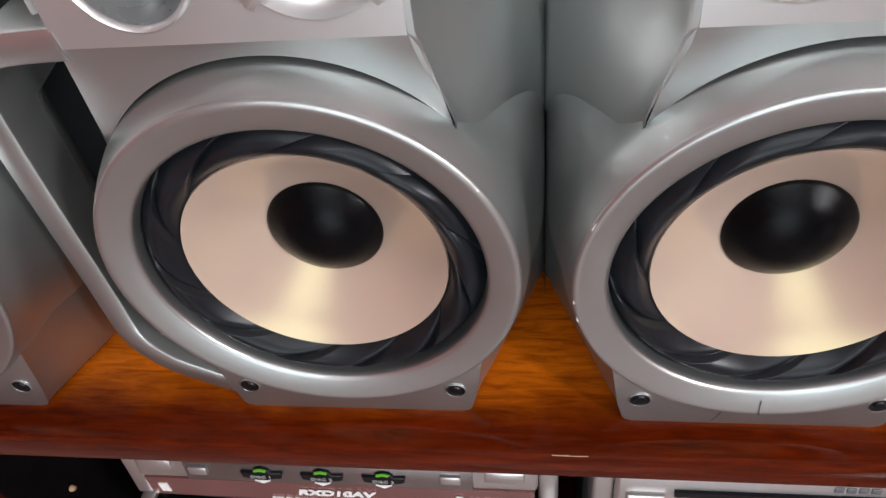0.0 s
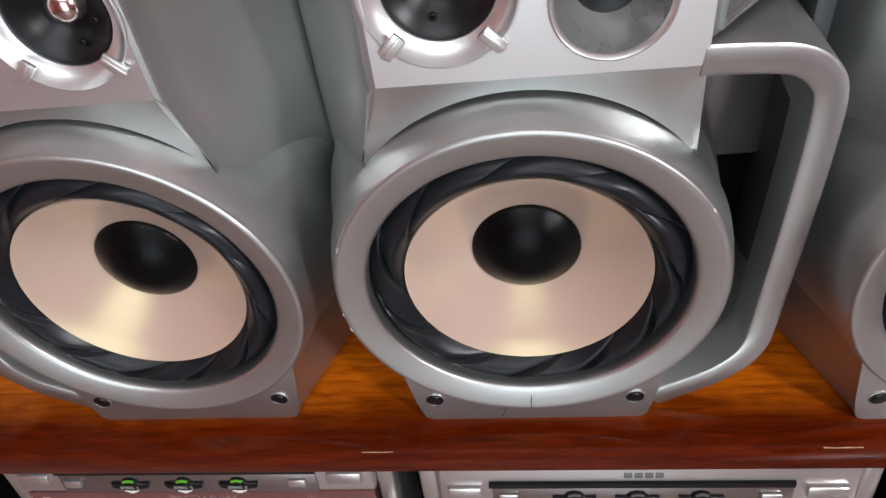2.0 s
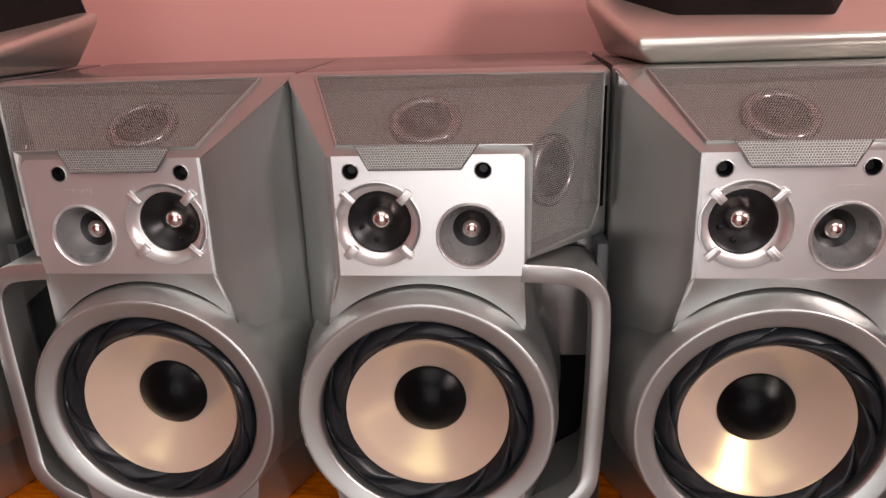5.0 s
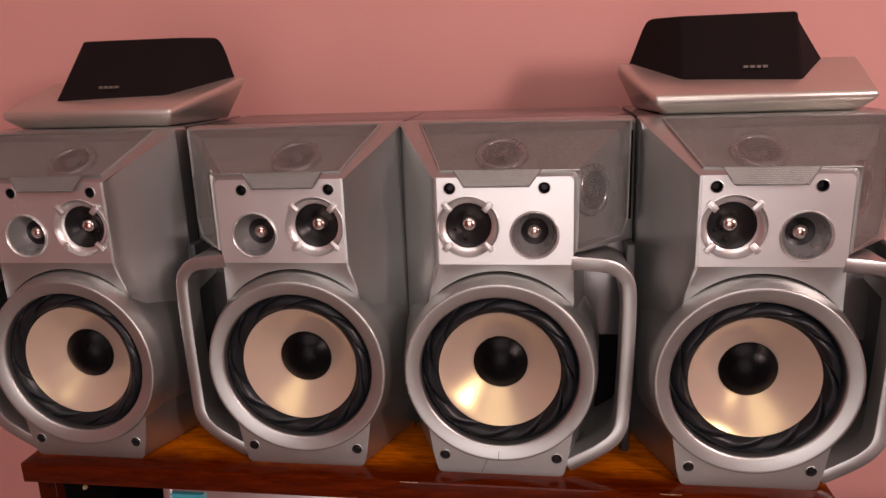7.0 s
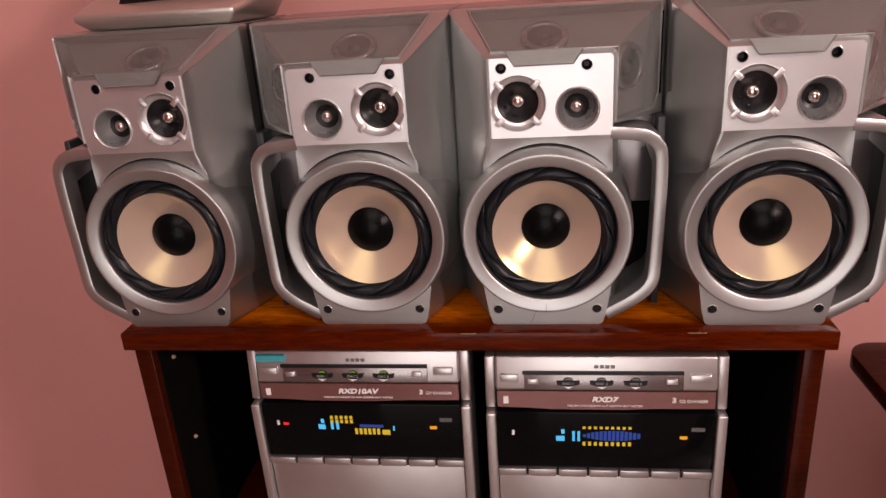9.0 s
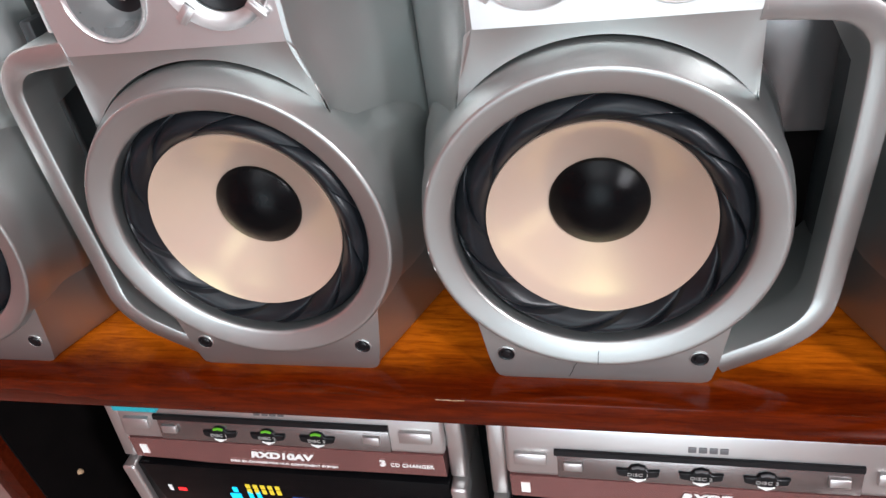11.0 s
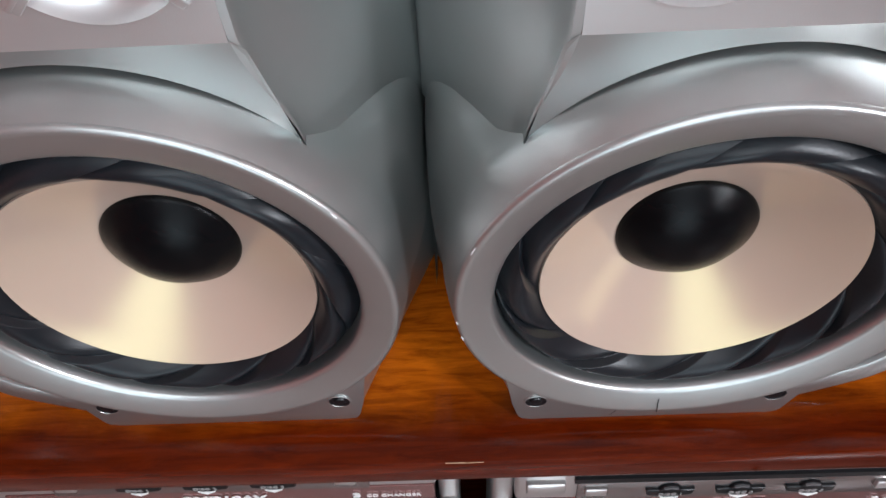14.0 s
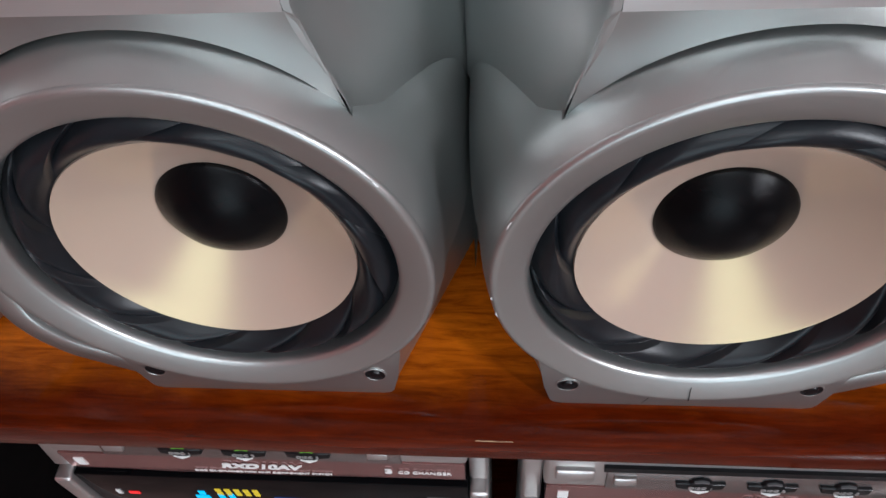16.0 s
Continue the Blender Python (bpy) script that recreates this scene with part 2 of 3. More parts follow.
def prism(bm, pts, y0, y1):
    """An outline in x and z, drawn out from y0 to y1."""
    a = [bm.verts.new((x, y0, z)) for x, z in pts]
    b = [bm.verts.new((x, y1, z)) for x, z in pts]
    bm.faces.new(a)
    bm.faces.new(b)
    for i in range(len(pts)):
        j = (i + 1) % len(pts)
        bm.faces.new((a[i], a[j], b[j], b[i]))
    return bm


def bevelled(bm, offset, seg=2, min_angle=25):
    bmesh.ops.remove_doubles(bm, verts=bm.verts, dist=1e-6)
    bmesh.ops.recalc_face_normals(bm, faces=bm.faces)
    es = [e for e in bm.edges if len(e.link_faces) == 2 and e.calc_face_angle(0) > radians(min_angle)]
    bmesh.ops.bevel(bm, geom=es, offset=offset, segments=seg, affect="EDGES", profile=0.5, clamp_overlap=True)
    return bm


def flip(bm, s):
    if s < 0:
        for v in bm.verts:
            v.co.x = -v.co.x
    return bm


def empty(name, m):
    ob = new(name)
    ob.empty_display_size = 0.05
    ob.matrix_basis = m
    return ob


def lettering(words, size, mat, parent, m, align="CENTER", shear=0.0, stretch=1.0, weight=0.0):
    cu = bpy.data.curves.new("lettering", "FONT")
    cu.body, cu.size, cu.align_x, cu.align_y, cu.shear, cu.extrude, cu.offset = words, size, align, "CENTER", shear, 0.0003, weight
    tmp = new("lettering_tmp", cu)
    bpy.context.view_layer.update()
    me = bpy.data.meshes.new_from_object(tmp.evaluated_get(bpy.context.evaluated_depsgraph_get()))
    bpy.data.objects.remove(tmp)
    me.materials.clear()
    me.materials.append(mat)
    ob = new("lettering", me)
    ob.parent = parent
    ob.matrix_basis = m @ Matrix.Diagonal((stretch, 1, 1, 1))
    return ob


# ---- the room ----
TABLE_Z, WALL_Y = 0.75, 0.615


def slab(name, x0, x1, y0, y1, z0, z1, mat, label, category, kind="structure"):
    bm = box(bmesh.new(), x0, x1, y0, y1, z0, z1)
    return tagged(part(name, bm, mat, smooth=0), label, category, kind=kind)


slab("wall_north", -2.6, 3.1, WALL_Y, WALL_Y + 0.12, 0, 2.7, WALL, "salmon pink painted plaster wall", "wall")
slab("wall_south", -2.6, 3.1, -3.12, -3.0, 0, 2.7, WALL, "salmon pink painted plaster wall", "wall")
slab("wall_west", -2.72, -2.6, -3.12, WALL_Y + 0.12, 0, 2.7, WALL, "salmon pink painted plaster wall", "wall")
slab("wall_east", 3.1, 3.22, -3.12, WALL_Y + 0.12, 0, 2.7, WALL, "salmon pink painted plaster wall", "wall")
slab("ceiling", -2.72, 3.22, -3.12, WALL_Y + 0.12, 2.7, 2.8, CEIL, "plain off-white ceiling", "ceiling")
slab("floor", -2.72, 3.22, -3.12, WALL_Y + 0.12, -0.1, 0.0, TILE, "dull rose-grey veined marble tile floor", "floor")


# ---- the wooden stand ----
def stand():
    base = empty("stand", pose(0, 0, 0))
    tagged(base, "low open stand of glossy red-brown mahogany against the wall", "stand")
    bm = bevelled(box(bmesh.new(), -0.408, 0.412, 0.184, 0.60, 0.727, TABLE_Z), 0.002, 2)
    part("tabletop", bm, WOOD, base, "glossy mahogany board, dark red varnish, light painted as amber behind")
    for x0, x1 in ((-0.402, -0.380), (0.382, 0.404)):
        part("side_panel", box(bmesh.new(), x0, x1, 0.196, 0.585, 0.0, 0.727, 0.0015), WOOD_SIDE, base)
    part("shelf", box(bmesh.new(), -0.380, 0.382, 0.20, 0.58, 0.372, 0.39, 0.001), WOOD_SIDE, base)
    part("shelf", box(bmesh.new(), -0.380, 0.382, 0.20, 0.58, 0.06, 0.078, 0.001), WOOD_SIDE, base)
    # Shade inside the stand put into the colour: black inner sheets and back panel.
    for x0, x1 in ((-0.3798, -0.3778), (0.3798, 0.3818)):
        part("shade_lining", box(bmesh.new(), x0, x1, 0.207, 0.574, 0.391, 0.7265), PITCH, base, "near-black sheet, shade put into the colour")
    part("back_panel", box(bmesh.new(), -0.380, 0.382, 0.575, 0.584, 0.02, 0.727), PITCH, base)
    return base


stand()


# ---- loudspeakers ----
RZ = 0.109   # height of the woofer's axis
PL, PR, PT, PB, PY = -0.0585, 0.0693, 0.297, 0.215, 0.006   # front panel
BL, BR, BT, BY = -0.101, 0.130, 0.342, 0.082   # shell's back edge
TIP_L, TIP_R, TIP_Z, TIP_Y = -0.068, 0.0705, 0.173, 0.008


def grille_piece(bm, corners, uvl, u_axis, v_axis):
    vs = [bm.verts.new(c) for c in corners]
    f = bm.faces.new(vs)
    for loop in f.loops:
        loop[uvl].uv = (Vector(loop.vert.co).dot(u_axis), Vector(loop.vert.co).dot(v_axis))
    return vs


def loudspeaker(s, m):
    """s = 1: handle on the +x side; s = -1: its mirror twin."""
    root = empty("loudspeaker", m)

    def add(name, bm, mat, label="", parent=root, smooth=40):
        return part(name, flip(bm, s), mat, parent, label, smooth)

    # rear box
    add("cabinet", box(bmesh.new(), BL + 0.001, BR - 0.001, BY + 0.016, 0.255, 0.0, BT - 0.002, 0.002), CHARCOAL, "dark charcoal vinyl box")

    add("top_panel", box(bmesh.new(), BL + 0.0015, BR - 0.0015, BY + 0.0165, 0.2545, BT - 0.0022, BT - 0.0004, 0.0005), TOP_GREY, "dark satin grey top")

    # silver shell: panel, chamfered sides, sloping top, pod round the woofer
    bm = bmesh.new()

    def face(*pts):
        bm.faces.new([bm.verts.new(p) for p in pts])

    face((PL + 0.0035, PY, PB), (PR, PY, PB), (PR, PY, PT), (PL + 0.0035, PY, PT))
    def on_top(x, f):
        return Vector((x, PY + f * (BY - PY), PT + f * (BT - PT)))

    def on_side(f, z):
        return Vector((PR + f * (BR - PR), PY + f * (BY - PY), z))

    # corners of the grille's opening: on the slope, on the corner line, down the chamfer
    tl, bl = on_top(-0.080, 0.95), on_top(-0.053, 0.10)
    tr = on_side(0.90, PT + 0.93 * (BT - PT))
    br = on_side(0.06, PT + 0.08 * (BT - PT))
    sb_in, sb_out, s_mid = on_side(0.04, 0.228), on_side(0.78, 0.229), on_side(0.88, 0.245)
    p0, p1, p2, p3 = (PL, PY, PT), (PR, PY, PT), (BR, BY, BT), (BL, BY, BT)
    q1, q2 = (PR, PY, 0.226), (BR, BY, 0.222)
    face(p0, p1, br, bl)
    face(p0, bl, tl, p3)
    face(p3, tl, tr, p2)
    face(p1, q1, sb_in, br)
    face(q1, q2, sb_out, sb_in)
    face(q2, p2, tr, s_mid, sb_out)
    face((PR, PY, PB), (PR, PY, 0.226), (0.082, BY, 0.226), (0.082, BY, PB))
    face((PR, PY, PB), (0.082, BY, PB), (0.089, BY, 0.08), (0.072, 0.03, 0.10), (TIP_R, TIP_Y, TIP_Z))
    # back rim of the shell
    for x0, x1 in ((BL, BL), (BR, BR)):
        face((x0, BY, 0.0), (x0, BY, BT), (x0, BY + 0.02, BT), (x0, BY + 0.02, 0.0))
    face((BL, BY, BT), (BR, BY, BT), (BR, BY + 0.02, BT), (BL, BY + 0.02, BT))
    bevelled(bm, 0.0035, 3, 12)
    # round openings for the two tweeters and the upper screws
    front = max((f for f in bm.faces if f.normal.y < -0.99 or f.normal.y > 0.99), key=lambda f: f.calc_area())
    border = [v.co.copy() for v in front.verts]
    bmesh.ops.delete(bm, geom=[front], context="FACES_ONLY")
    shell, bm = bm, bmesh.new()
    edge = [bm.verts.new(p) for p in border]
    rim = [bm.edges.new((edge[i], edge[(i + 1) % len(edge)])) for i in range(len(edge))]
    for x, z, r in ((-0.027, 0.251, 0.0290), (0.034, 0.243, 0.0224), (-0.043, 0.287, 0.0049), (0.043, 0.287, 0.0049)):
        ring = [bm.verts.new((x + r * math.cos(2 * math.pi * i / 48), PY, z + r * math.sin(2 * math.pi * i / 48))) for i in range(48)]
        rim += [bm.edges.new((ring[i], ring[(i + 1) % 48])) for i in range(48)]
    bmesh.ops.triangle_fill(bm, edges=rim, use_beauty=True)
    # Same silver as the shell; the panel's light is put into the colour.
    add("front_panel", bm, SILVER_BRIGHT, "satin silver front panel, painted brighter for the light on it")
    bm = shell
    # closed side: a smooth sheet from the panel's edge back to the box, flaring low down
    cols = [(0.0035, 0.0, 0.0), (0.0012, 0.0004, 0.0), (0.0003, 0.0016, 0.0)] + [(0.0, 0.0035, k / 8) for k in range(9)]
    sheet = []
    for i in range(25):
        v = i / 24
        line = []
        for dx, dy, f in cols:
            z_top, z_low = PT + f * (BT - PT), 0.135
            z = z_top + (z_low - z_top) * v
            q = min(1.0, max(0.0, (PB + 0.004 - z) / (PB + 0.004 - TIP_Z)))
            q = q * q * (3 - 2 * q) if z > TIP_Z else 1.0 + (TIP_Z - z) * 4
            x0, y0 = PL + (TIP_L - PL) * q, PY + (TIP_Y - PY) * q
            line.append(bm.verts.new((x0 + dx * (1 - min(1, q)) + (BL - x0) * f, y0 + dy * (1 - f) + (BY - y0) * f, z)))
        sheet.append(line)
    for a, b in zip(sheet, sheet[1:]):
        for i in range(len(cols) - 1):
            bm.faces.new((a[i], a[i + 1], b[i + 1], b[i]))
    add("front_shell", bm, SILVER, "satin silver moulded plastic shell")

    # arched bevel over the woofer
    bm = bmesh.new()
    top, mid, low, back = [], [], [], []
    n = 40
    for i in range(n + 1):
        f = i / n
        a = radians(137 - f * (137 - 39))
        if f < 0.16:
            k = f / 0.16
            x, y, z = TIP_L + (PL - TIP_L) * k, TIP_Y + (PY - TIP_Y) * k, TIP_Z + (PB - TIP_Z) * k
        elif f > 0.84:
            k = (f - 0.84) / 0.16
            x, y, z = PR + (TIP_R - PR) * k, PY + (TIP_Y - PY) * k, PB + (TIP_Z - PB) * k
        else:
            k = (f - 0.16) / 0.68
            x, y, z = PL + (PR - PL) * k, PY, PB + 0.004 * math.sin(math.pi * k)
        top.append(bm.verts.new((x, y, z)))
        r = 0.0932 + 0.0056 * math.sin(math.pi * f) ** 0.6
        cx, cz = r * math.cos(a), RZ + r * math.sin(a)
        mid.append(bm.verts.new((x * 0.5 + cx * 0.5, y * 0.5 + 0.0095 * 0.5 + 0.0012 * math.sin(math.pi * f), z * 0.5 + cz * 0.5)))
        low.append(bm.verts.new((cx, 0.0095, cz)))
        back.append(bm.verts.new((cx * 0.985, 0.022, RZ + (cz - RZ) * 0.985)))
    for a, b in ((top, mid), (mid, low), (low, back)):
        for i in range(n):
            bm.faces.new((a[i], a[i + 1], b[i + 1], b[i]))
    add("brow", bm, SILVER, smooth=45)

    # pod behind the ring, squaring off towards the box on its closed side
    bm = bmesh.new()
    rows = []
    for y, r, q in ((-0.0053, 0.0909, 0.0), (-0.0020, 0.0919, 0.0), (0.002, 0.0928, 0.0), (0.006, 0.0935, 0.02), (0.0112, 0.0941, 0.05), (0.025, 0.0935, 0.25), (0.04, 0.0955, 0.55), (0.055, 0.0975, 0.8), (0.07, 0.099, 0.95), (BY + 0.02, 0.1, 1.0)):
        row = []
        for i in range(96):
            a = 2 * math.pi * i / 96
            c, d = math.cos(a), math.sin(a)
            k = 0.1005 / (abs(c) ** 4 + (abs(d) * (1.55 if d > 0 else 0.92)) ** 4) ** 0.25
            side = q * min(1.0, max(0.0, -c * 2.2)) * (1.0 if d > -0.2 else max(0.0, 1 + (d + 0.2) * 1.6))
            over = max(0.0, d) ** 1.5 * (0.0030 * (y + 0.0053) / 0.0165 if y < 0.012 else 0.0)
            rr = r + over + max(0.0, k - r) * side
            row.append(bm.verts.new((rr * c, y, max(0.004, RZ + rr * d))))
        rows.append(row)
    for a, b in zip(rows, rows[1:]):
        for i in range(96):
            j = (i + 1) % 96
            bm.faces.new((a[i], a[j], b[j], b[i]))
    add("pod", bm, SILVER, smooth=60)

    # base plate, widening back to the box
    def plate_outline(f):
        w0, w1, rr = 0.0620 + f * 0.038, 0.0725 + f * 0.028, 0.0865 + f * 0.008
        top_z = RZ - math.sqrt(max(1e-6, rr * rr - w1 * w1)) if w1 < rr else RZ - 0.03
        pts = [(-w0 - 0.0004, 0.0035), (-w0 + 0.0012, 0.0012), (-w0 + 0.005, 0.0), (w0 - 0.005, 0.0), (w0 - 0.0012, 0.0012), (w0 + 0.0004, 0.0035), (w0 + (w1 - w0) * 0.35, 0.016)]
        for i in range(17):
            x = w1 - 2 * w1 * i / 16
            x_in = max(-rr * 0.999, min(rr * 0.999, x))
            pts.append((x, min(top_z + 0.002, RZ - math.sqrt(rr * rr - x_in * x_in))))
        pts.append((-(w0 + (w1 - w0) * 0.35), 0.016))
        return pts

    bm = bmesh.new()
    rows = [[bm.verts.new((x, y, z)) for x, z in plate_outline(f)] for y, f in ((0.0, 0.0), (0.006, 0.012), (BY + 0.018, 1.0))]
    bm.faces.new(rows[0])
    for a, b in zip(rows, rows[1:]):
        for i in range(len(a)):
            j = (i + 1) % len(a)
            bm.faces.new((a[i], a[j], b[j], b[i]))
    add("base_plate", bm, SILVER)

    # trim ring
    prof = [(0.0757, 0.010), (0.0757, 0.001), (0.0760, -0.0022), (0.0767, -0.0034), (0.0782, -0.0041), (0.0830, -0.0055), (0.0875, -0.0067), (0.0892, -0.0070),
            (0.0900, -0.0068), (0.0906, -0.0063), (0.0910, -0.0054), (0.0911, -0.0044), (0.0900, 0.006)]
    add("trim_ring", lathe(bmesh.new(), prof, 0, RZ, 128), SILVER, "satin silver ring round the woofer", smooth=70)

    # ribbed surround
    prof = []
    steps = 14
    for k in range(steps + 1):
        u = k / steps
        prof.append((0.0762 - u * (0.0762 - 0.0583), 0.0065 - 0.0088 * math.sin(math.pi * u)))

    def ribs(a, k):
        u = k / steps
        w = (11 * a * s / (2 * math.pi)) % 1.0
        dent = max(0.0, (w - 0.12) / 0.38) ** 2 if w < 0.5 else max(0.0, 1 - (w - 0.5) / 0.10)
        return 0.0036 * dent * math.sin(math.pi * u) ** 0.8

    add("surround", lathe(bmesh.new(), prof, 0, RZ, 660, ribs, s * 1.25 * 2 * math.pi / 11), RUBBER, "black rubber surround with slanting ribs", smooth=75)

    prof = [(0.0592, 0.0064), (0.0587, 0.0044), (0.0580, 0.0048), (0.0500, 0.0110), (0.0420, 0.0168), (0.0340, 0.0224), (0.0262, 0.0275)]
    add("cone", lathe(bmesh.new(), prof, 0, RZ, 128), CONE, "spun champagne-gold metal cone", smooth=24)
    prof = [(0.0272, 0.0285), (0.0270, 0.0262), (0.0258, 0.0250), (0.0240, 0.0237), (0.0200, 0.0206), (0.0150, 0.0178), (0.0090, 0.0158), (0.0040, 0.0150), (0, 0.0148)]
    add("dust_cap", lathe(bmesh.new(), prof, 0, RZ, 72), CAP, "matt black domed cap", smooth=70)

    # screws
    for x, z, y in ((-0.055, 0.0195, 0.0), (0.055, 0.0195, 0.0), (-0.043, 0.287, PY), (0.043, 0.287, PY)):
        low_one = z < 0.1
        r = 0.0050 if low_one else 0.0052
        bm = lathe(bmesh.new(), [(r + 0.0007, y + 0.001), (r + 0.0005, y - 0.0006), (r, y - 0.0008), (r - 0.0003, y - 0.0002)], x, z, 28)
        add("screw_rim", bm, SILVER)
        bm = lathe(bmesh.new(), [(r - 0.0001, y - 0.0006), (r * 0.8, y - 0.0001 if low_one else y + 0.003), (r * 0.62, y - 0.0002 if low_one else y + 0.006), (r * 0.5, y - 0.0010 if low_one else y + 0.005), (0, y - 0.0012 if low_one else y + 0.005)], x, z, 28)
        add("screw", bm, BLACK, "black recessed screw")

    # main tweeter
    tx, tz = -0.027, 0.251
    prof = [(0.0297, PY + 0.0006), (0.0293, PY - 0.0008), (0.0286, PY - 0.0009), (0.0278, PY + 0.0004), (0.0262, PY + 0.0030), (0.0235, PY + 0.0050), (0.0216, PY + 0.0058), (0.0212, PY + 0.0075)]
    tw = add("tweeter", lathe(bmesh.new(), prof, tx, tz, 64), SILVER_BRIGHT, "silver tweeter with black cone", smooth=50)
    prof = [(0.0214, PY + 0.0068), (0.0205, PY + 0.0060), (0.0192, PY + 0.0066), (0.0150, PY + 0.0105), (0.0110, PY + 0.0140), (0.0085, PY + 0.0158), (0.0080, PY + 0.0160)]
    add("tweeter_cone", lathe(bmesh.new(), prof, tx, tz, 64), BLACK, parent=tw, smooth=60)
    prof = [(0.0086, PY + 0.0162), (0.0080, PY + 0.0140), (0.0070, PY + 0.0118), (0.0052, PY + 0.0100), (0.0028, PY + 0.0090), (0, PY + 0.0087)]
    add("tweeter_dome", lathe(bmesh.new(), prof, tx, tz, 40), DOME, "polished metal dome", parent=tw, smooth=80)
    for q in range(4):
        a = radians(45 + 90 * q)
        bm = box(bmesh.new(), 0.0212, 0.0318, -0.0029, 0.0029, 0, 0.0020, 0.0006)
        box(bm, 0.0216, 0.0321, -0.0008, 0.0008, 0.0015, 0.0025, 0.0003)
        bmesh.ops.rotate(bm, verts=bm.verts, cent=(0, 0, 0), matrix=Matrix.Rotation(a, 3, "Z"))
        for v in bm.verts:
            v.co = Vector((tx + v.co.x, PY - 0.0006 - v.co.z, tz + v.co.y))
        add("clip", bm, SILVER_BRIGHT, "small bright silver clip", parent=tw)

    for a in (200, 255):
        bm = lathe(bmesh.new(), [(0.0016, PY + 0.0100), (0.0014, PY + 0.0090), (0.0008, PY + 0.0088), (0.0006, PY + 0.0096)], tx + 0.0135 * math.cos(radians(a)), tz + 0.0135 * math.sin(radians(a)), 14)
        add("lead_eyelet", bm, BLACK, parent=tw)

    # horn tweeter
    hx, hz = 0.034, 0.243
    prof = [(0.0229, PY + 0.001), (0.0227, PY - 0.0014), (0.0219, PY - 0.0020), (0.0209, PY - 0.0012), (0.0203, PY + 0.0006)]
    hn = add("horn_tweeter", lathe(bmesh.new(), prof, hx, hz, 64), SILVER_BRIGHT, "small horn tweeter with bright rim", smooth=60)
    prof = [(0.0204, PY + 0.0003), (0.0190, PY + 0.0040), (0.0172, PY + 0.0090), (0.0150, PY + 0.0140), (0.0128, PY + 0.0175)]
    add("horn_flare", lathe(bmesh.new(), prof, hx, hz, 64), HORN, parent=hn, smooth=60)
    prof = [(0.0129, PY + 0.0174), (0.0115, PY + 0.0180), (0.0072, PY + 0.0190)]
    add("horn_throat", lathe(bmesh.new(), prof, hx, hz, 48), BLACK, parent=hn, smooth=60)
    prof = [(0.0074, PY + 0.0192), (0.0070, PY + 0.0168), (0.0060, PY + 0.0150), (0.0042, PY + 0.0135), (0.0020, PY + 0.0127), (0, PY + 0.0125)]
    add("tweeter_dome", lathe(bmesh.new(), prof, hx, hz, 40), DOME, "polished metal dome", parent=hn, smooth=80)

    # grille: over the sloping top and down the side chamfer, with a tab on the panel
    def lift(p, nrm, d):
        return tuple(Vector(p) + Vector(nrm) * d)

    nt = (Vector((1, 0, 0)).cross(Vector((0, BY - PY, BT - PT)))).normalized()
    if nt.z < 0:
        nt = -nt
    nside = Vector((BR - PR, BY - PY, 0)).cross(Vector((0, 0, 1))).normalized()
    if nside.y > 0:
        nside = -nside

    up = Vector((0, BY - PY, BT - PT)).normalized()
    along = Vector((BR - PR, BY - PY, 0)).normalized()
    bm = bmesh.new()
    uvl = bm.loops.layers.uv.new("UVMap")
    d = 0.0016
    grille_piece(bm, [lift(bl, nt, d), lift(br, nt, d), lift(tr, nt, d), lift(tl, nt, d)], uvl, Vector((1, 0, 0)), up)
    grille_piece(bm, [lift(br, nt, d), lift(sb_in, nside, d), lift(sb_out, nside, d), lift(s_mid, nside, d), lift(tr, nt, d)], uvl, along, Vector((0, 0, 1)))
    tab = [(-0.0387, 0.304, 0.0075), (-0.0290, 0.2895, 0.0015), (0.0290, 0.2895, 0.0015), (0.0400, 0.304, 0.0075)]
    grille_piece(bm, [(x, y - 0.0035, z) for x, z, y in tab], uvl, Vector((1, 0, 0)), Vector((0, 0, 1)))
    bmesh.ops.remove_doubles(bm, verts=bm.verts, dist=1e-6)
    add("grille", bm, MESH, "perforated silver-grey metal mesh", smooth=0)
    # thin bent rim of the mesh
    corner = (nt + nside) / (1 + nt.dot(nside))
    loop = [(bl, nt), (br, corner), (sb_in, nside), (sb_out, nside), (s_mid, nside), (tr, corner), (tl, nt)]
    bm = bmesh.new()
    mid_p = sum((p for p, _ in loop), Vector()) / len(loop)
    edge_rows = []
    for k, (p, nn) in enumerate(loop):
        inward = (mid_p - p) - nn * (mid_p - p).dot(nn)
        inward.normalize()
        edge_rows.append([bm.verts.new(p + nn * h + inward * w) for w, h in ((-0.0006, -0.0010), (-0.0006, d + 0.0002), (0.0002, d + 0.0006), (0.0012, d + 0.0003), (0.0012, d - 0.0008))])
    for k in range(len(loop)):
        a, b = edge_rows[k], edge_rows[(k + 1) % len(loop)]
        for i in range(4):
            bm.faces.new((a[i], a[i + 1], b[i + 1], b[i]))
    add("grille_rim", bm, SILVER, "thin bright metal rim", smooth=30)
    # recess behind the mesh
    deep = 0.013
    bm = bmesh.new()
    lips = [bm.verts.new(p - nn * 0.0002) for p, nn in loop]
    pits = [bm.verts.new(p - nn * deep) for p, nn in loop]
    for k in range(len(loop)):
        j = (k + 1) % len(loop)
        bm.faces.new((lips[k], lips[j], pits[j], pits[k]))
    bm.faces.new((pits[0], pits[1], pits[5], pits[6]))
    bm.faces.new((pits[1], pits[2], pits[3], pits[4], pits[5]))
    add("grille_recess", bm, GRILLE_BACK, smooth=0)
    bm = bmesh.new()
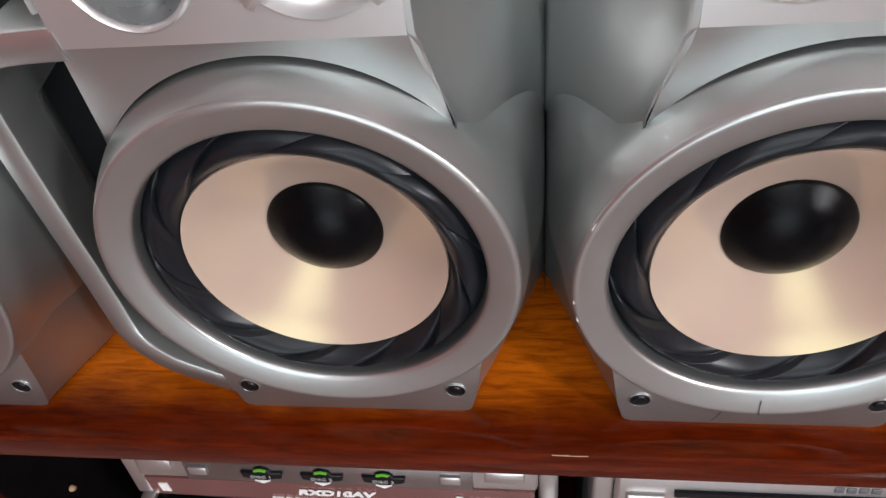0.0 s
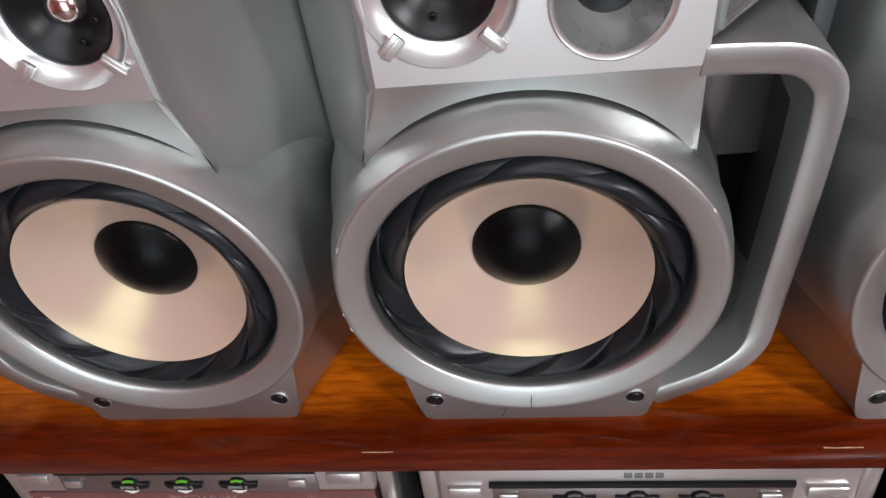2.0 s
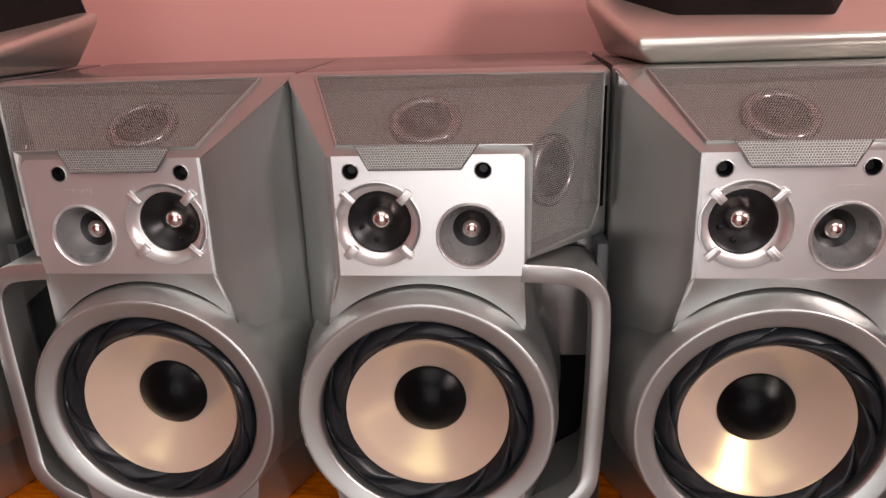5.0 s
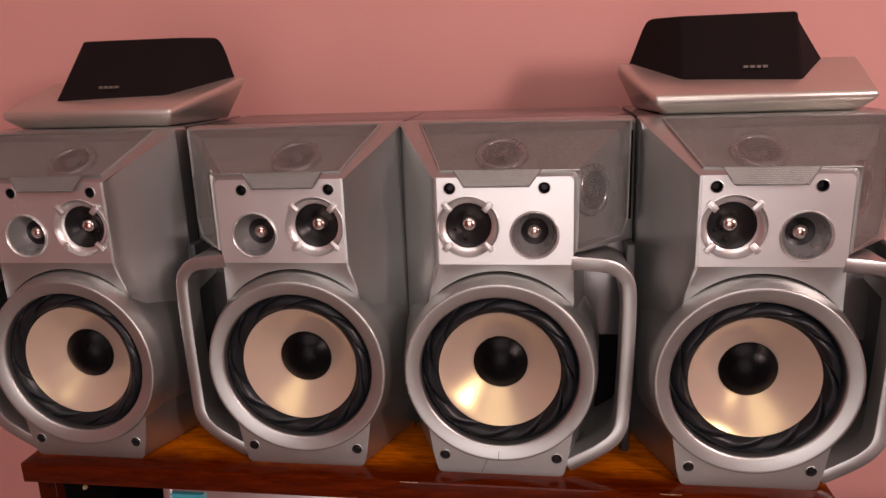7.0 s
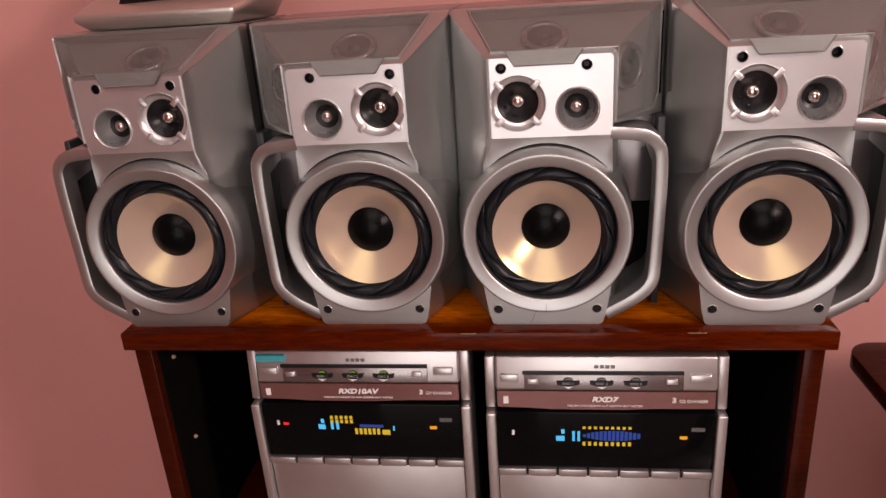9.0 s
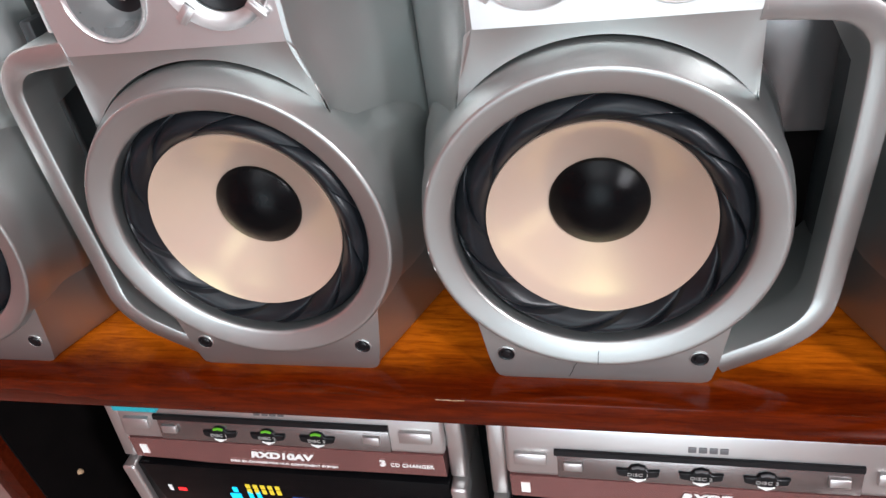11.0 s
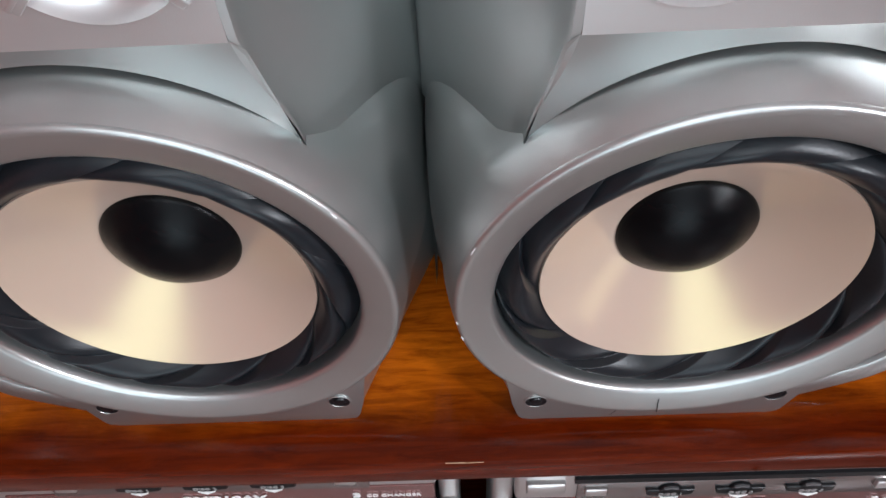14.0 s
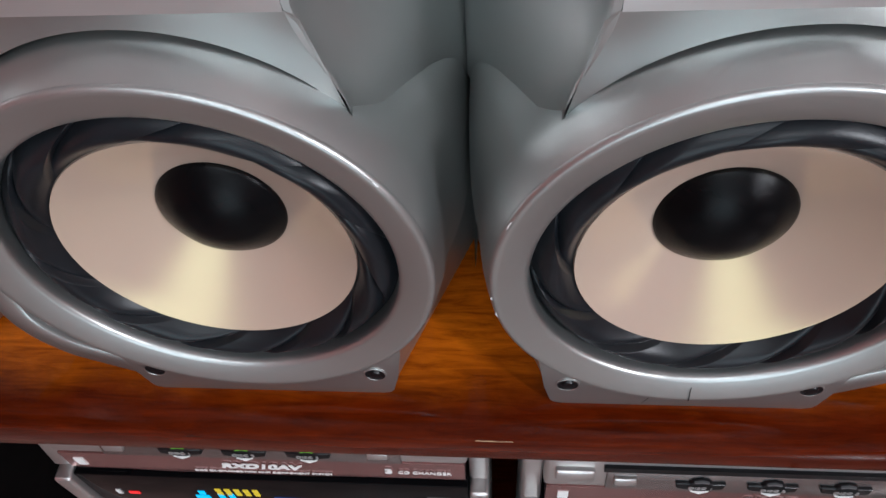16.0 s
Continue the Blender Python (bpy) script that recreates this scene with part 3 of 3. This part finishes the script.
    a = [bm.verts.new((x, PY - 0.0006, z)) for x, z, y in tab]
    b = [bm.verts.new((x * 1.02, y - 0.0034, z + (0 if z > 0.3 else -0.0007))) for x, z, y in tab]
    bm.faces.new(a)
    for i in range(4):
        j = (i + 1) % 4
        bm.faces.new((a[i], a[j], b[j], b[i]))
    add("grille_tab", bm, GRILLE_BACK, smooth=0)
    # small drivers behind the mesh
    for c, nn in ((on_top(0.002, 0.52), nt), (on_side(0.45, 0.277), nside)):
        q = Vector((0, -1, 0)).rotation_difference(nn).to_matrix()
        driver = None
        for nm, prof, mat_, lab in (("surround_driver", [(0.0255, 0), (0.0250, -0.0040), (0.0235, -0.0054), (0.0215, -0.0058), (0.0192, -0.0050), (0.0178, -0.0034), (0.0174, -0.0020)], TOP_GREY, "small driver behind the mesh"),
                                    ("driver_cone", [(0.0176, -0.0046), (0.0160, -0.0040), (0.0085, -0.0012), (0.0070, -0.0010)], RUBBER, ""),
                                    ("driver_dome", [(0.0072, -0.0008), (0.0062, -0.0040), (0.0040, -0.0058), (0, -0.0064)], BLACK, "")):
            bm = lathe(bmesh.new(), prof, 0, 0, 40)
            for v in bm.verts:
                v.co = q @ v.co + c - nn * (deep - 0.0005)
            ob = add(nm, bm, mat_, lab, parent=driver or root, smooth=60)
            driver = driver or ob

    # handle and pocket
    path = [(0.0675, 0.2165), (0.080, 0.2150), (0.098, 0.2125), (0.1085, 0.2085), (0.1165, 0.2010), (0.1210, 0.1900), (0.1220, 0.160), (0.1212, 0.120), (0.1195, 0.080),
            (0.1180, 0.058), (0.1155, 0.046), (0.1080, 0.0355), (0.092, 0.0240), (0.066, 0.0085)]
    fine = []
    for i in range(len(path) - 1):
        p0, p1, p2, p3 = (Vector(path[min(len(path) - 1, max(0, i + k))]) for k in (-1, 0, 1, 2))
        for u in (0.0, 0.25, 0.5, 0.75):
            q = 0.5 * (2 * p1 + (p2 - p0) * u + (2 * p0 - 5 * p1 + 4 * p2 - p3) * u * u + (3 * p1 - p0 - 3 * p2 + p3) * u ** 3)
            fine.append((q.x, q.y))
    path = fine + path[-1:]
    bm = bmesh.new()
    rings = []
    for i, (x, z) in enumerate(path):
        a, b = path[max(0, i - 1)], path[min(len(path) - 1, i + 1)]
        t = Vector((b[0] - a[0], 0, b[1] - a[1])).normalized()
        nrm = Vector((-t.z, 0, t.x))
        f = i / (len(path) - 1)
        y0 = 0.0055 + 0.0095 * math.sin(math.pi * min(1, f * 1.1))
        w = 0.0068
        deep = 0.024
        if z > 0.18:
            deep = max(0.024, PY + (x - PR) / (BR - PR) * (BY - PY) + 0.012 - y0)
        ring = []
        for u, v in ((-w, 0.0022), (-w * 0.93, 0.0007), (-w * 0.74, 0), (w * 0.74, 0), (w * 0.93, 0.0007), (w, 0.0022), (w, deep), (-w, deep)):
            ring.append(bm.verts.new(Vector((x, y0 + v, z)) + nrm * u))
        rings.append(ring)
    for a, b in zip(rings, rings[1:]):
        for i in range(8):
            j = (i + 1) % 8
            bm.faces.new((a[i], a[j], b[j], b[i]))
    bm.faces.new(rings[0])
    bm.faces.new(rings[-1])
    add("handle", bm, SILVER, "silver loop handle", smooth=35)

    bm = bmesh.new()
    lowp = [(0.062, 0.0075), (0.090, 0.0225), (0.1075, 0.034), (0.1165, 0.047), (0.119, 0.06)]
    a = [bm.verts.new((x, 0.014, z)) for x, z in lowp]
    b = [bm.verts.new((x + 0.006, BY + 0.004, z + 0.010)) for x, z in lowp]
    for i in range(len(lowp) - 1):
        bm.faces.new((a[i], a[i + 1], b[i + 1], b[i]))
    add("handle_scoop", bm, SILVER, smooth=60)

    # Silver wall darkened to grey: the pocket's shade is in its colour.
    bm = bmesh.new()
    box(bm, 0.080, BR - 0.001, BY - 0.002, BY + 0.02, 0.118, 0.224, 0.003)
    add("pocket_wall", bm, TOP_GREY)
    bm = bmesh.new()
    box(bm, 0.1215, BR, BY - 0.03, BY + 0.02, 0.0, 0.222, 0.002)
    add("side_rail", bm, CHARCOAL)
    # Black sheet painted as the shade in the pocket's lower opening.
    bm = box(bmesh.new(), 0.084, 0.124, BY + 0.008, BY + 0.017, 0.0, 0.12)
    add("opening_shade", bm, PITCH)
    # dark slot beside the mesh
    bm = bmesh.new()
    quad = [on_side(f, z) + nside * 0.0006 for f, z in ((0.905, 0.243), (0.955, 0.243), (0.955, 0.330), (0.905, 0.330))]
    bm.faces.new([bm.verts.new(p) for p in quad])
    add("edge_slot", bm, PITCH, smooth=0)

    # embossed mark, drawn as plain bars
    for k in range(4):
        x = 0.034 + s * (k - 1.5) * 0.0062
        add("mark_bar", box(bmesh.new(), x - 0.0023, x + 0.0023, PY - 0.0002, PY + 0.001, 0.2730, 0.2760), SILVER_BRIGHT)
    return root


SPEAKER_Y = 0.205
right = loudspeaker(1, pose(0.104, SPEAKER_Y, TABLE_Z))
tagged(right, "silver hi-fi loudspeaker with gold woofer and loop handle, cracked woofer ring", "loudspeaker", "row of loudspeakers")
other = tagged(copy_thing(right, pose(0.3375, SPEAKER_Y - 0.004, TABLE_Z)), "silver hi-fi loudspeaker with gold woofer at the stand's end", "loudspeaker", "row of loudspeakers")
left = loudspeaker(-1, pose(-0.0975, SPEAKER_Y + 0.003, TABLE_Z))
tagged(left, "silver hi-fi loudspeaker with gold woofer and mirrored handle", "loudspeaker", "row of loudspeakers")
far = tagged(copy_thing(left, pose(-0.338, SPEAKER_Y - 0.001, TABLE_Z)), "silver hi-fi loudspeaker with gold woofer carrying a small satellite", "loudspeaker", "row of loudspeakers")


# ---- satellite speakers on top ----
def satellite(s, m, wide=0.0):
    root = empty("satellite_speaker", m)
    bm = bmesh.new()
    lo = [(-0.088, 0.012, 0), (0.088, 0.016, 0), (0.098, 0.13, 0), (-0.105, 0.13, 0)]
    mid = [(-0.100, 0.0, 0.012), (0.102, 0.006, 0.012), (0.135, 0.15, 0.040), (-0.122, 0.150, 0.040)]
    hi = [(-0.099, 0.001, 0.019), (0.101, 0.007, 0.019), (0.133, 0.15, 0.048), (-0.121, 0.15, 0.048)]
    ls = [[bm.verts.new(p) for p in q] for q in (lo, mid, hi)]
    bm.faces.new(ls[0])
    bm.faces.new(ls[2])
    for a, b in zip(ls, ls[1:]):
        for i in range(4):
            j = (i + 1) % 4
            bm.faces.new((a[i], a[j], b[j], b[i]))
    bevelled(bm, 0.003, 3, 10)
    part("base", flip(bm, s), SAT_SILVER, root, "champagne silver wedge base")
    bm = bmesh.new()
    low = [(-0.064, 0.062, 0.030), (0.047 + wide, 0.050, 0.028), (0.097 + wide * 0.4, 0.146, 0.046), (-0.109, 0.152, 0.047)]
    top = [(-0.090, 0.165, 0.096), (-0.058, 0.124, 0.096), (0.060 + wide * 0.4, 0.120, 0.096), (0.070 + wide * 0.3, 0.165, 0.095)]
    L = [bm.verts.new(p) for p in low]
    T = [bm.verts.new(p) for p in top]
    B = [bm.verts.new((0.07, 0.17, 0.045)), bm.verts.new((-0.1, 0.17, 0.045))]
    bm.faces.new((L[0], L[1], T[2], T[1]))
    bm.faces.new((L[1], L[2], T[3], T[2]))
    bm.faces.new((L[3], L[0], T[1], T[0]))
    bm.faces.new((T[0], T[1], T[2], T[3]))
    bm.faces.new((L[2], B[0], T[3]))
    bm.faces.new((B[1], L[3], T[0]))
    bm.faces.new((B[0], B[1], T[0], T[3]))
    bevelled(bm, 0.004, 3, 10)
    part("cloth_body", flip(bm, s), CLOTH, root, "black cloth-covered wedge body")
    for k in range(4):
        x = s * 0.006 + (k - 1.5) * 0.0062
        b2 = box(bmesh.new(), x - 0.0022, x + 0.0022, 0.0625, 0.066, 0.0405, 0.0432)
        part("mark_bar", b2, INK_DULL, root)
    return root


tagged(satellite(1, pose(0.350, 0.282, TABLE_Z + 0.3425)), "small black satellite speaker on a silver wedge base", "speaker", "satellite speakers")
tagged(satellite(-1, pose(-0.343, 0.290, TABLE_Z + 0.3425), 0.018), "small black satellite speaker with silver wedge base, turned", "speaker", "satellite speakers")


# ---- stereo decks on the shelf ----
def deck(m, name_text, lit, label):
    root = tagged(empty("stereo_system", m), label, "stereo", "stereo systems")
    W = 0.138

    z_from = [-0.322, -0.1465, -0.134, -0.092, -0.0635, -0.0568, -0.0502, -0.0415, -0.0325, -0.0205, -0.0135, 0.0]
    z_to = [-0.322, -0.160, -0.147, -0.099, -0.0668, -0.0640, -0.0545, -0.0395, -0.0295, -0.0195, -0.0120, 0.0]

    def fit_z(z):
        return float(np.interp(z, z_from, z_to))

    def lean(z):
        return float(np.interp(z, [-0.0690, -0.0672, -0.0395, 0.0], [-0.0100, -0.0045, -0.0040, 0.0030]))

    def add(name, bm, mat, lab="", parent=root, smooth=40):
        for v in bm.verts:
            v.co.z = fit_z(v.co.z)
            if v.co.y < 0.015:
                v.co.y += lean(v.co.z)
        return part(name, bm, mat, parent, lab, smooth)

    def at(x, y, z):
        zz = fit_z(z)
        return pose(x, y + lean(zz) - 0.0003, zz, 90)

    add("body", box(bmesh.new(), -W + 0.006, W - 0.006, 0.02, 0.30, -0.322, -0.004, 0.003), CHARCOAL)
    # upper front
    add("top_fascia", bevelled(box(bmesh.new(), -0.126, 0.126, 0.0, 0.03, -0.043, 0.0), 0.003, 3), UNIT_SILVER, "silver upper fascia")
    for q in (-1, 1):
        x0, x1 = sorted((q * 0.1263, q * W))
        add("cheek", box(bmesh.new(), x0, x1, 0.002, 0.05, -0.062, -0.001, 0.0022, 3), UNIT_SILVER)
        add("cheek", box(bmesh.new(), x0, x1, -0.001, 0.05, -0.322, -0.0665, 0.0022, 3), UNIT_SILVER)
    add("disc_tray", box(bmesh.new(), -0.092, 0.088, -0.0015, 0.01, -0.0415, -0.0225, 0.0008), UNIT_DARK, "darker metallic disc tray")
    add("slot", box(bmesh.new(), -0.094, 0.088, -0.0022, 0.008, -0.0225, -0.0185), BLACK)
    for k in range(3):
        x = -0.0415 + 0.038 * k
        bm = prism(bmesh.new(), [(x - 0.0135, -0.0305), (x - 0.006, -0.0312), (x - 0.0045, -0.0275), (x, -0.0258), (x + 0.0045, -0.0275), (x + 0.006, -0.0312), (x + 0.0135, -0.0305),
                                 (x + 0.0125, -0.0355), (x + 0.006, -0.0365), (x, -0.0388), (x - 0.006, -0.0365), (x - 0.0125, -0.0355)], -0.0035, 0.0)
        btn = add("disc_button", bevelled(bm, 0.0006, 1), BLACK, "black winged disc button")
        bm = prism(bmesh.new(), [(x - 0.0040, -0.0276), (x, -0.0262), (x + 0.0040, -0.0276), (x + 0.0035, -0.0290), (x, -0.0280), (x - 0.0035, -0.0290)], -0.0042, -0.003)
        add("button_light", bm, GREEN_LED if lit else INK_GREY, parent=btn)
        bm = prism(bmesh.new(), [(x - 0.005, -0.0370), (x + 0.005, -0.0370), (x, -0.0392)], -0.0040, -0.002)
        add("button_edge", bm, INK_WHITE, parent=btn)
        lettering("DISC %d" % (k + 1), 0.0040, INK_SOFT, btn, at(x, -0.0040, -0.0336), stretch=1.15)
    for x0, x1 in ((-0.120, -0.0985), (0.095, 0.1185)):
        add("eject_button", box(bmesh.new(), x0, x1, -0.0035, 0.004, -0.0325, -0.0215, 0.0014), UNIT_SILVER)
    for x0, x1 in ((-0.088, -0.076), (0.069, 0.081)):
        add("small_button", box(bmesh.new(), x0, x1, -0.0040, 0.0, -0.0345, -0.0275, 0.0008), UNIT_SILVER)
    # tinted strip with the model's name
    bm = bmesh.new()
    pts = [(-0.124, -0.0435), (0.124, -0.0435), (0.124, -0.058), (0.06, -0.0595), (0.02, -0.0635), (-0.06, -0.0635), (-0.09, -0.059), (-0.124, -0.057)]
    prism(bm, pts, 0.0005, 0.02)
    add("name_strip", bm, UNIT_STRIP, "glossy wine-tinted strip", smooth=0)
    yf = 0.0
    lettering(name_text, 0.0090, INK_WHITE, root, at(0.0, yf, -0.0494), shear=0.2, stretch=1.25, weight=0.0004)
    lettering("DISC EX-CHANGE/MINI HI-FI COMPONENT SYSTEM", 0.0030, INK_WHITE, root, at(0.0, yf, -0.0550), stretch=1.25)
    lettering("3", 0.0085, INK_WHITE, root, at(0.0785, yf, -0.0497), stretch=1.2, weight=0.0003)
    lettering("CD CHANGER", 0.0052, INK_WHITE, root, at(0.0840, yf, -0.0503), align="LEFT", stretch=0.95)
    add("disc_mark", box(bmesh.new(), -0.117, -0.111, -0.0002, 0.004, -0.0535, -0.0475), INK_WHITE)
    # maker's mark as plain bars
    for k in range(4):
        x = (k - 1.5) * 0.0062
        add("mark_bar", box(bmesh.new(), x - 0.0024, x + 0.0024, -0.0008, 0.003, -0.0155, -0.0115, 0.0003), INK_GREY)
    # display
    add("display_window", box(bmesh.new(), -0.1255, 0.1255, 0.003, 0.03, -0.134, -0.0660, 0.001), UNIT_BLACK, "glossy black display window")

    def seg(x0, x1, z0, z1, mat):
        add("display_segment", box(bmesh.new(), x0, x1, 0.0024, 0.004, z0, z1), mat, smooth=0)

    seg(-0.108, -0.105, -0.094, -0.088, INK_WHITE)
    if lit:
        seg(-0.100, -0.093, -0.0935, -0.0905, RED_SEG)
        for k in range(5):
            seg(-0.0385 + k * 0.0062, -0.0350 + k * 0.0062, -0.0905, -0.0862, YELLOW_SEG)
            seg(-0.0385 + k * 0.0062, -0.0350 + k * 0.0062, -0.0850, -0.0812, YELLOW_SEG)
        for k in range(6):
            seg(-0.0085 + k * 0.0056, -0.0050 + k * 0.0056, -0.1045, -0.0970, YELLOW_SEG)
        seg(0.026, 0.036, -0.1045, -0.0985, YELLOW_SEG)
        seg(-0.002, 0.028, -0.0955, -0.0920, BLUE_SEG)
        for x0, x1, z0, z1 in ((-0.055, -0.046, -0.0985, -0.0925), (-0.051, -0.047, -0.0905, -0.0855), (-0.039, -0.0355, -0.0985, -0.0885), (-0.032, -0.0285, -0.0985, -0.0885), (0.040, 0.042, -0.0995, -0.0935)):
            seg(x0, x1, z0, z1, CYAN_SEG)
    else:
        for k in range(14):
            half = 0.0062 * math.sin(math.pi * (k + 0.8) / 15.6) ** 0.7
            seg(-0.0245 + k * 0.0048, -0.0208 + k * 0.0048, -0.0937 - half, -0.0937 + half, BLUE_SEG)
        for k in range(9):
            seg(-0.025 + k * 0.0066, -0.0215 + k * 0.0066, -0.1060, -0.1015, YELLOW_SEG)
            seg(-0.025 + k * 0.0066, -0.0215 + k * 0.0066, -0.0855, -0.0825, YELLOW_SEG)
        for x0, x1, z0, z1 in ((-0.056, -0.046, -0.1005, -0.0945), (-0.050, -0.046, -0.0915, -0.0865), (-0.037, -0.034, -0.1005, -0.0885), (-0.031, -0.028, -0.1005, -0.0885)):
            seg(x0, x1, z0, z1, CYAN_SEG)
    seg(0.0865, 0.095, -0.0965, -0.0930, AMBER_SEG)
    seg(0.099, 0.114, -0.0870, -0.0825, INK_GREY)
    # rows of buttons under the window
    for k in range(7):
        x = -0.109 + k * 0.0363
        add("deck_button", box(bmesh.new(), x - 0.017, x + 0.017, 0.001, 0.02, -0.1465, -0.1365, 0.0015), UNIT_SILVER)
    add("lower_fascia", box(bmesh.new(), -0.1255, 0.1255, 0.005, 0.03, -0.322, -0.1475, 0.002), UNIT_SILVER)
    return root


deck(pose(-0.127, 0.206, 0.7140), "RXD10AV", True, "silver mini stereo system with lit green disc buttons")
u2 = deck(pose(0.168, 0.197, 0.7110), "RXD7", False, "silver mini stereo system with unlit disc buttons")
part("sticker", box(bmesh.new(), -0.124, -0.088, -0.0032, 0.003, -0.0130, -0.0045), TEAL, bpy.data.objects["stereo_system"], "small teal sticker")


# ---- wooden table at the side ----
def side_table():
    base = empty("side_table", pose(0, 0, 0))
    tagged(base, "dark red-brown wooden table with rounded corner beside the stand", "table")
    bm = bmesh.new()
    pts = []
    for k in range(9):
        a = radians(180 - k * 11.25)
        pts.append((0.52 + 0.035 * math.cos(a), 0.31 + 0.035 * math.sin(a)))
    pts += [(1.35, 0.345), (1.35, -0.55), (0.50, -0.55)]
    up_, dn = [bm.verts.new((x, y, 0.65)) for x, y in pts], [bm.verts.new((x, y, 0.628)) for x, y in pts]
    bm.faces.new(up_)
    bm.faces.new(dn)
    for i in range(len(pts)):
        j = (i + 1) % len(pts)
        bm.faces.new((up_[i], up_[j], dn[j], dn[i]))
    part("tabletop", bevelled(bm, 0.002, 2, 60), WOOD_SIDE, base)
    for x, y in ((0.62, 0.22), (1.25, 0.22), (1.25, -0.45), (0.62, -0.45)):
        part("leg", box(bmesh.new(), x, x + 0.05, y, y + 0.05, 0, 0.628, 0.003), WOOD_SIDE, base)


side_table()


# ---- wear ----
def crack(parent):
    prof = [(0.0757, 0.002), (0.0772, -0.0028), (0.0830, -0.0058), (0.0880, -0.0078), (0.0907, -0.0060), (0.0917, -0.0002)]
    bm = bmesh.new()
    a, b = [], []
    for k, (r, y) in enumerate(prof):
        x = 0.0004 * math.sin(k * 2.1) - 0.0004 * k
        a.append(bm.verts.new((x - 0.0002, y - 0.0002, RZ - r)))
        b.append(bm.verts.new((x + 0.0002, y - 0.0002, RZ - r)))
    for i in range(len(a) - 1):
        bm.faces.new((a[i], a[i + 1], b[i + 1], b[i]))
    part("crack", bm, PITCH, parent, "hairline crack", smooth=0)
    bm = bmesh.new()
    pts = [(-0.0125, 0.0165), (-0.0140, 0.0125), (-0.0152, 0.0105), (-0.0165, 0.0060), (-0.0185, 0.0020)]
    a = [bm.verts.new((x - 0.00018, -0.0002, z)) for x, z in pts]
    b = [bm.verts.new((x + 0.00018, -0.0002, z)) for x, z in pts]
    for i in range(len(a) - 1):
        bm.faces.new((a[i], a[i + 1], b[i + 1], b[i]))
    part("crack", bm, PITCH, parent, "hairline crack", smooth=0)


crack(right)


def nicks(parent, spots):
    """Paint knocked off the ring's edge: degrees round it, and length."""
    for deg, length in spots:
        a0 = radians(deg)
        bm = bmesh.new()
        lo, hi = [], []
        for k in range(6):
            a = a0 + (k / 5 - 0.5) * length / 0.0906
            w = 0.00045 * math.sin(math.pi * (0.08 + 0.84 * k / 5)) * (0.7 + 0.3 * math.sin(5.1 * k + deg))
            lo.append(bm.verts.new(((0.0903 - w) * math.cos(a), -0.00695, RZ + (0.0903 - w) * math.sin(a))))
            hi.append(bm.verts.new(((0.0903 + w) * math.cos(a), -0.00675, RZ + (0.0903 + w) * math.sin(a))))
        for k in range(5):
            bm.faces.new((lo[k], lo[k + 1], hi[k + 1], hi[k]))
        part("nick", bm, INK_WHITE, parent, "small nick down to pale plastic", smooth=0)


nicks(right, ((158, 0.004), (186, 0.0025), (193, 0.004), (31, 0.003)))
nicks(left, ((34, 0.003), (205, 0.003)))
board = bpy.data.objects["stand"]
random.seed(4)
for x, w in ((0.006, 0.018), (0.255, 0.020)):
    bm = bmesh.new()
    n = 6
    lo, hi = [], []
    for k in range(n + 1):
        f = k / n
        h = 0.0003 * math.sin(math.pi * f) * random.uniform(0.4, 1.0) + 0.00005
        lo.append(bm.verts.new((x + w * f, 0.1842, TABLE_Z - 0.0011 - h)))
        hi.append(bm.verts.new((x + w * f, 0.1846, TABLE_Z - 0.0007 + 0.0001 * random.random())))
    for k in range(n):
        bm.faces.new((lo[k], lo[k + 1], hi[k + 1], hi[k]))
    part("chip", bm, CHIP, board, "bare wood chip on the edge", smooth=0)

for x, y, z, turn in ((-0.3778, 0.235, 0.690, 90), (-0.3778, 0.245, 0.560, 90), (-0.300, 0.5750, 0.62, 0), (0.300, 0.5750, 0.60, 0)):
    bm = lathe(bmesh.new(), [(0.0022, 0.0), (0.0030, -0.001), (0.0020, -0.004), (0, -0.005)], 0, 0, 12)
    nail = part("nail", bm, CHIP, board, "small pale nail")
    nail.matrix_basis = pose(x, y, z, 0, 0, turn)


# ---- power cable beside the stand ----
cu = bpy.data.curves.new("power_cable", "CURVE")
cu.dimensions, cu.bevel_depth, cu.bevel_resolution = "3D", 0.004, 3
sp = cu.splines.new("BEZIER")
way = [(0.412, 0.50, 0.30), (0.445, 0.50, 0.20), (0.460, 0.47, 0.10), (0.450, 0.42, 0.02), (0.440, 0.30, 0.0045), (0.470, 0.05, 0.0045)]
sp.bezier_points.add(len(way) - 1)
for p, c in zip(sp.bezier_points, way):
    p.co, p.handle_left_type, p.handle_right_type = c, "AUTO", "AUTO"
tmp = new("cable_tmp", cu)
bpy.context.view_layer.update()
me = bpy.data.meshes.new_from_object(tmp.evaluated_get(bpy.context.evaluated_depsgraph_get()))
bpy.data.objects.remove(tmp)
me.materials.clear()
me.materials.append(BLACK)
tagged(new("power_cable", me), "dark power cable hanging beside the wooden stand", "cable")


# ---- floor tiles where the floor comes into view ----
floor_slab = bpy.data.objects["floor"]
tile_mesh = mesh_of("tile", bevelled(box(bmesh.new(), -0.1485, 0.1485, -0.1485, 0.1485, 0.0, 0.003), 0.0008, 1), TILE)
for i in range(6):
    for j in range(5):
        t_ob = new("tile", tile_mesh)
        t_ob.parent = floor_slab
        t_ob.matrix_basis = pose(0.57 + 0.3 * i, 0.46 - 0.3 * j, 0.0)
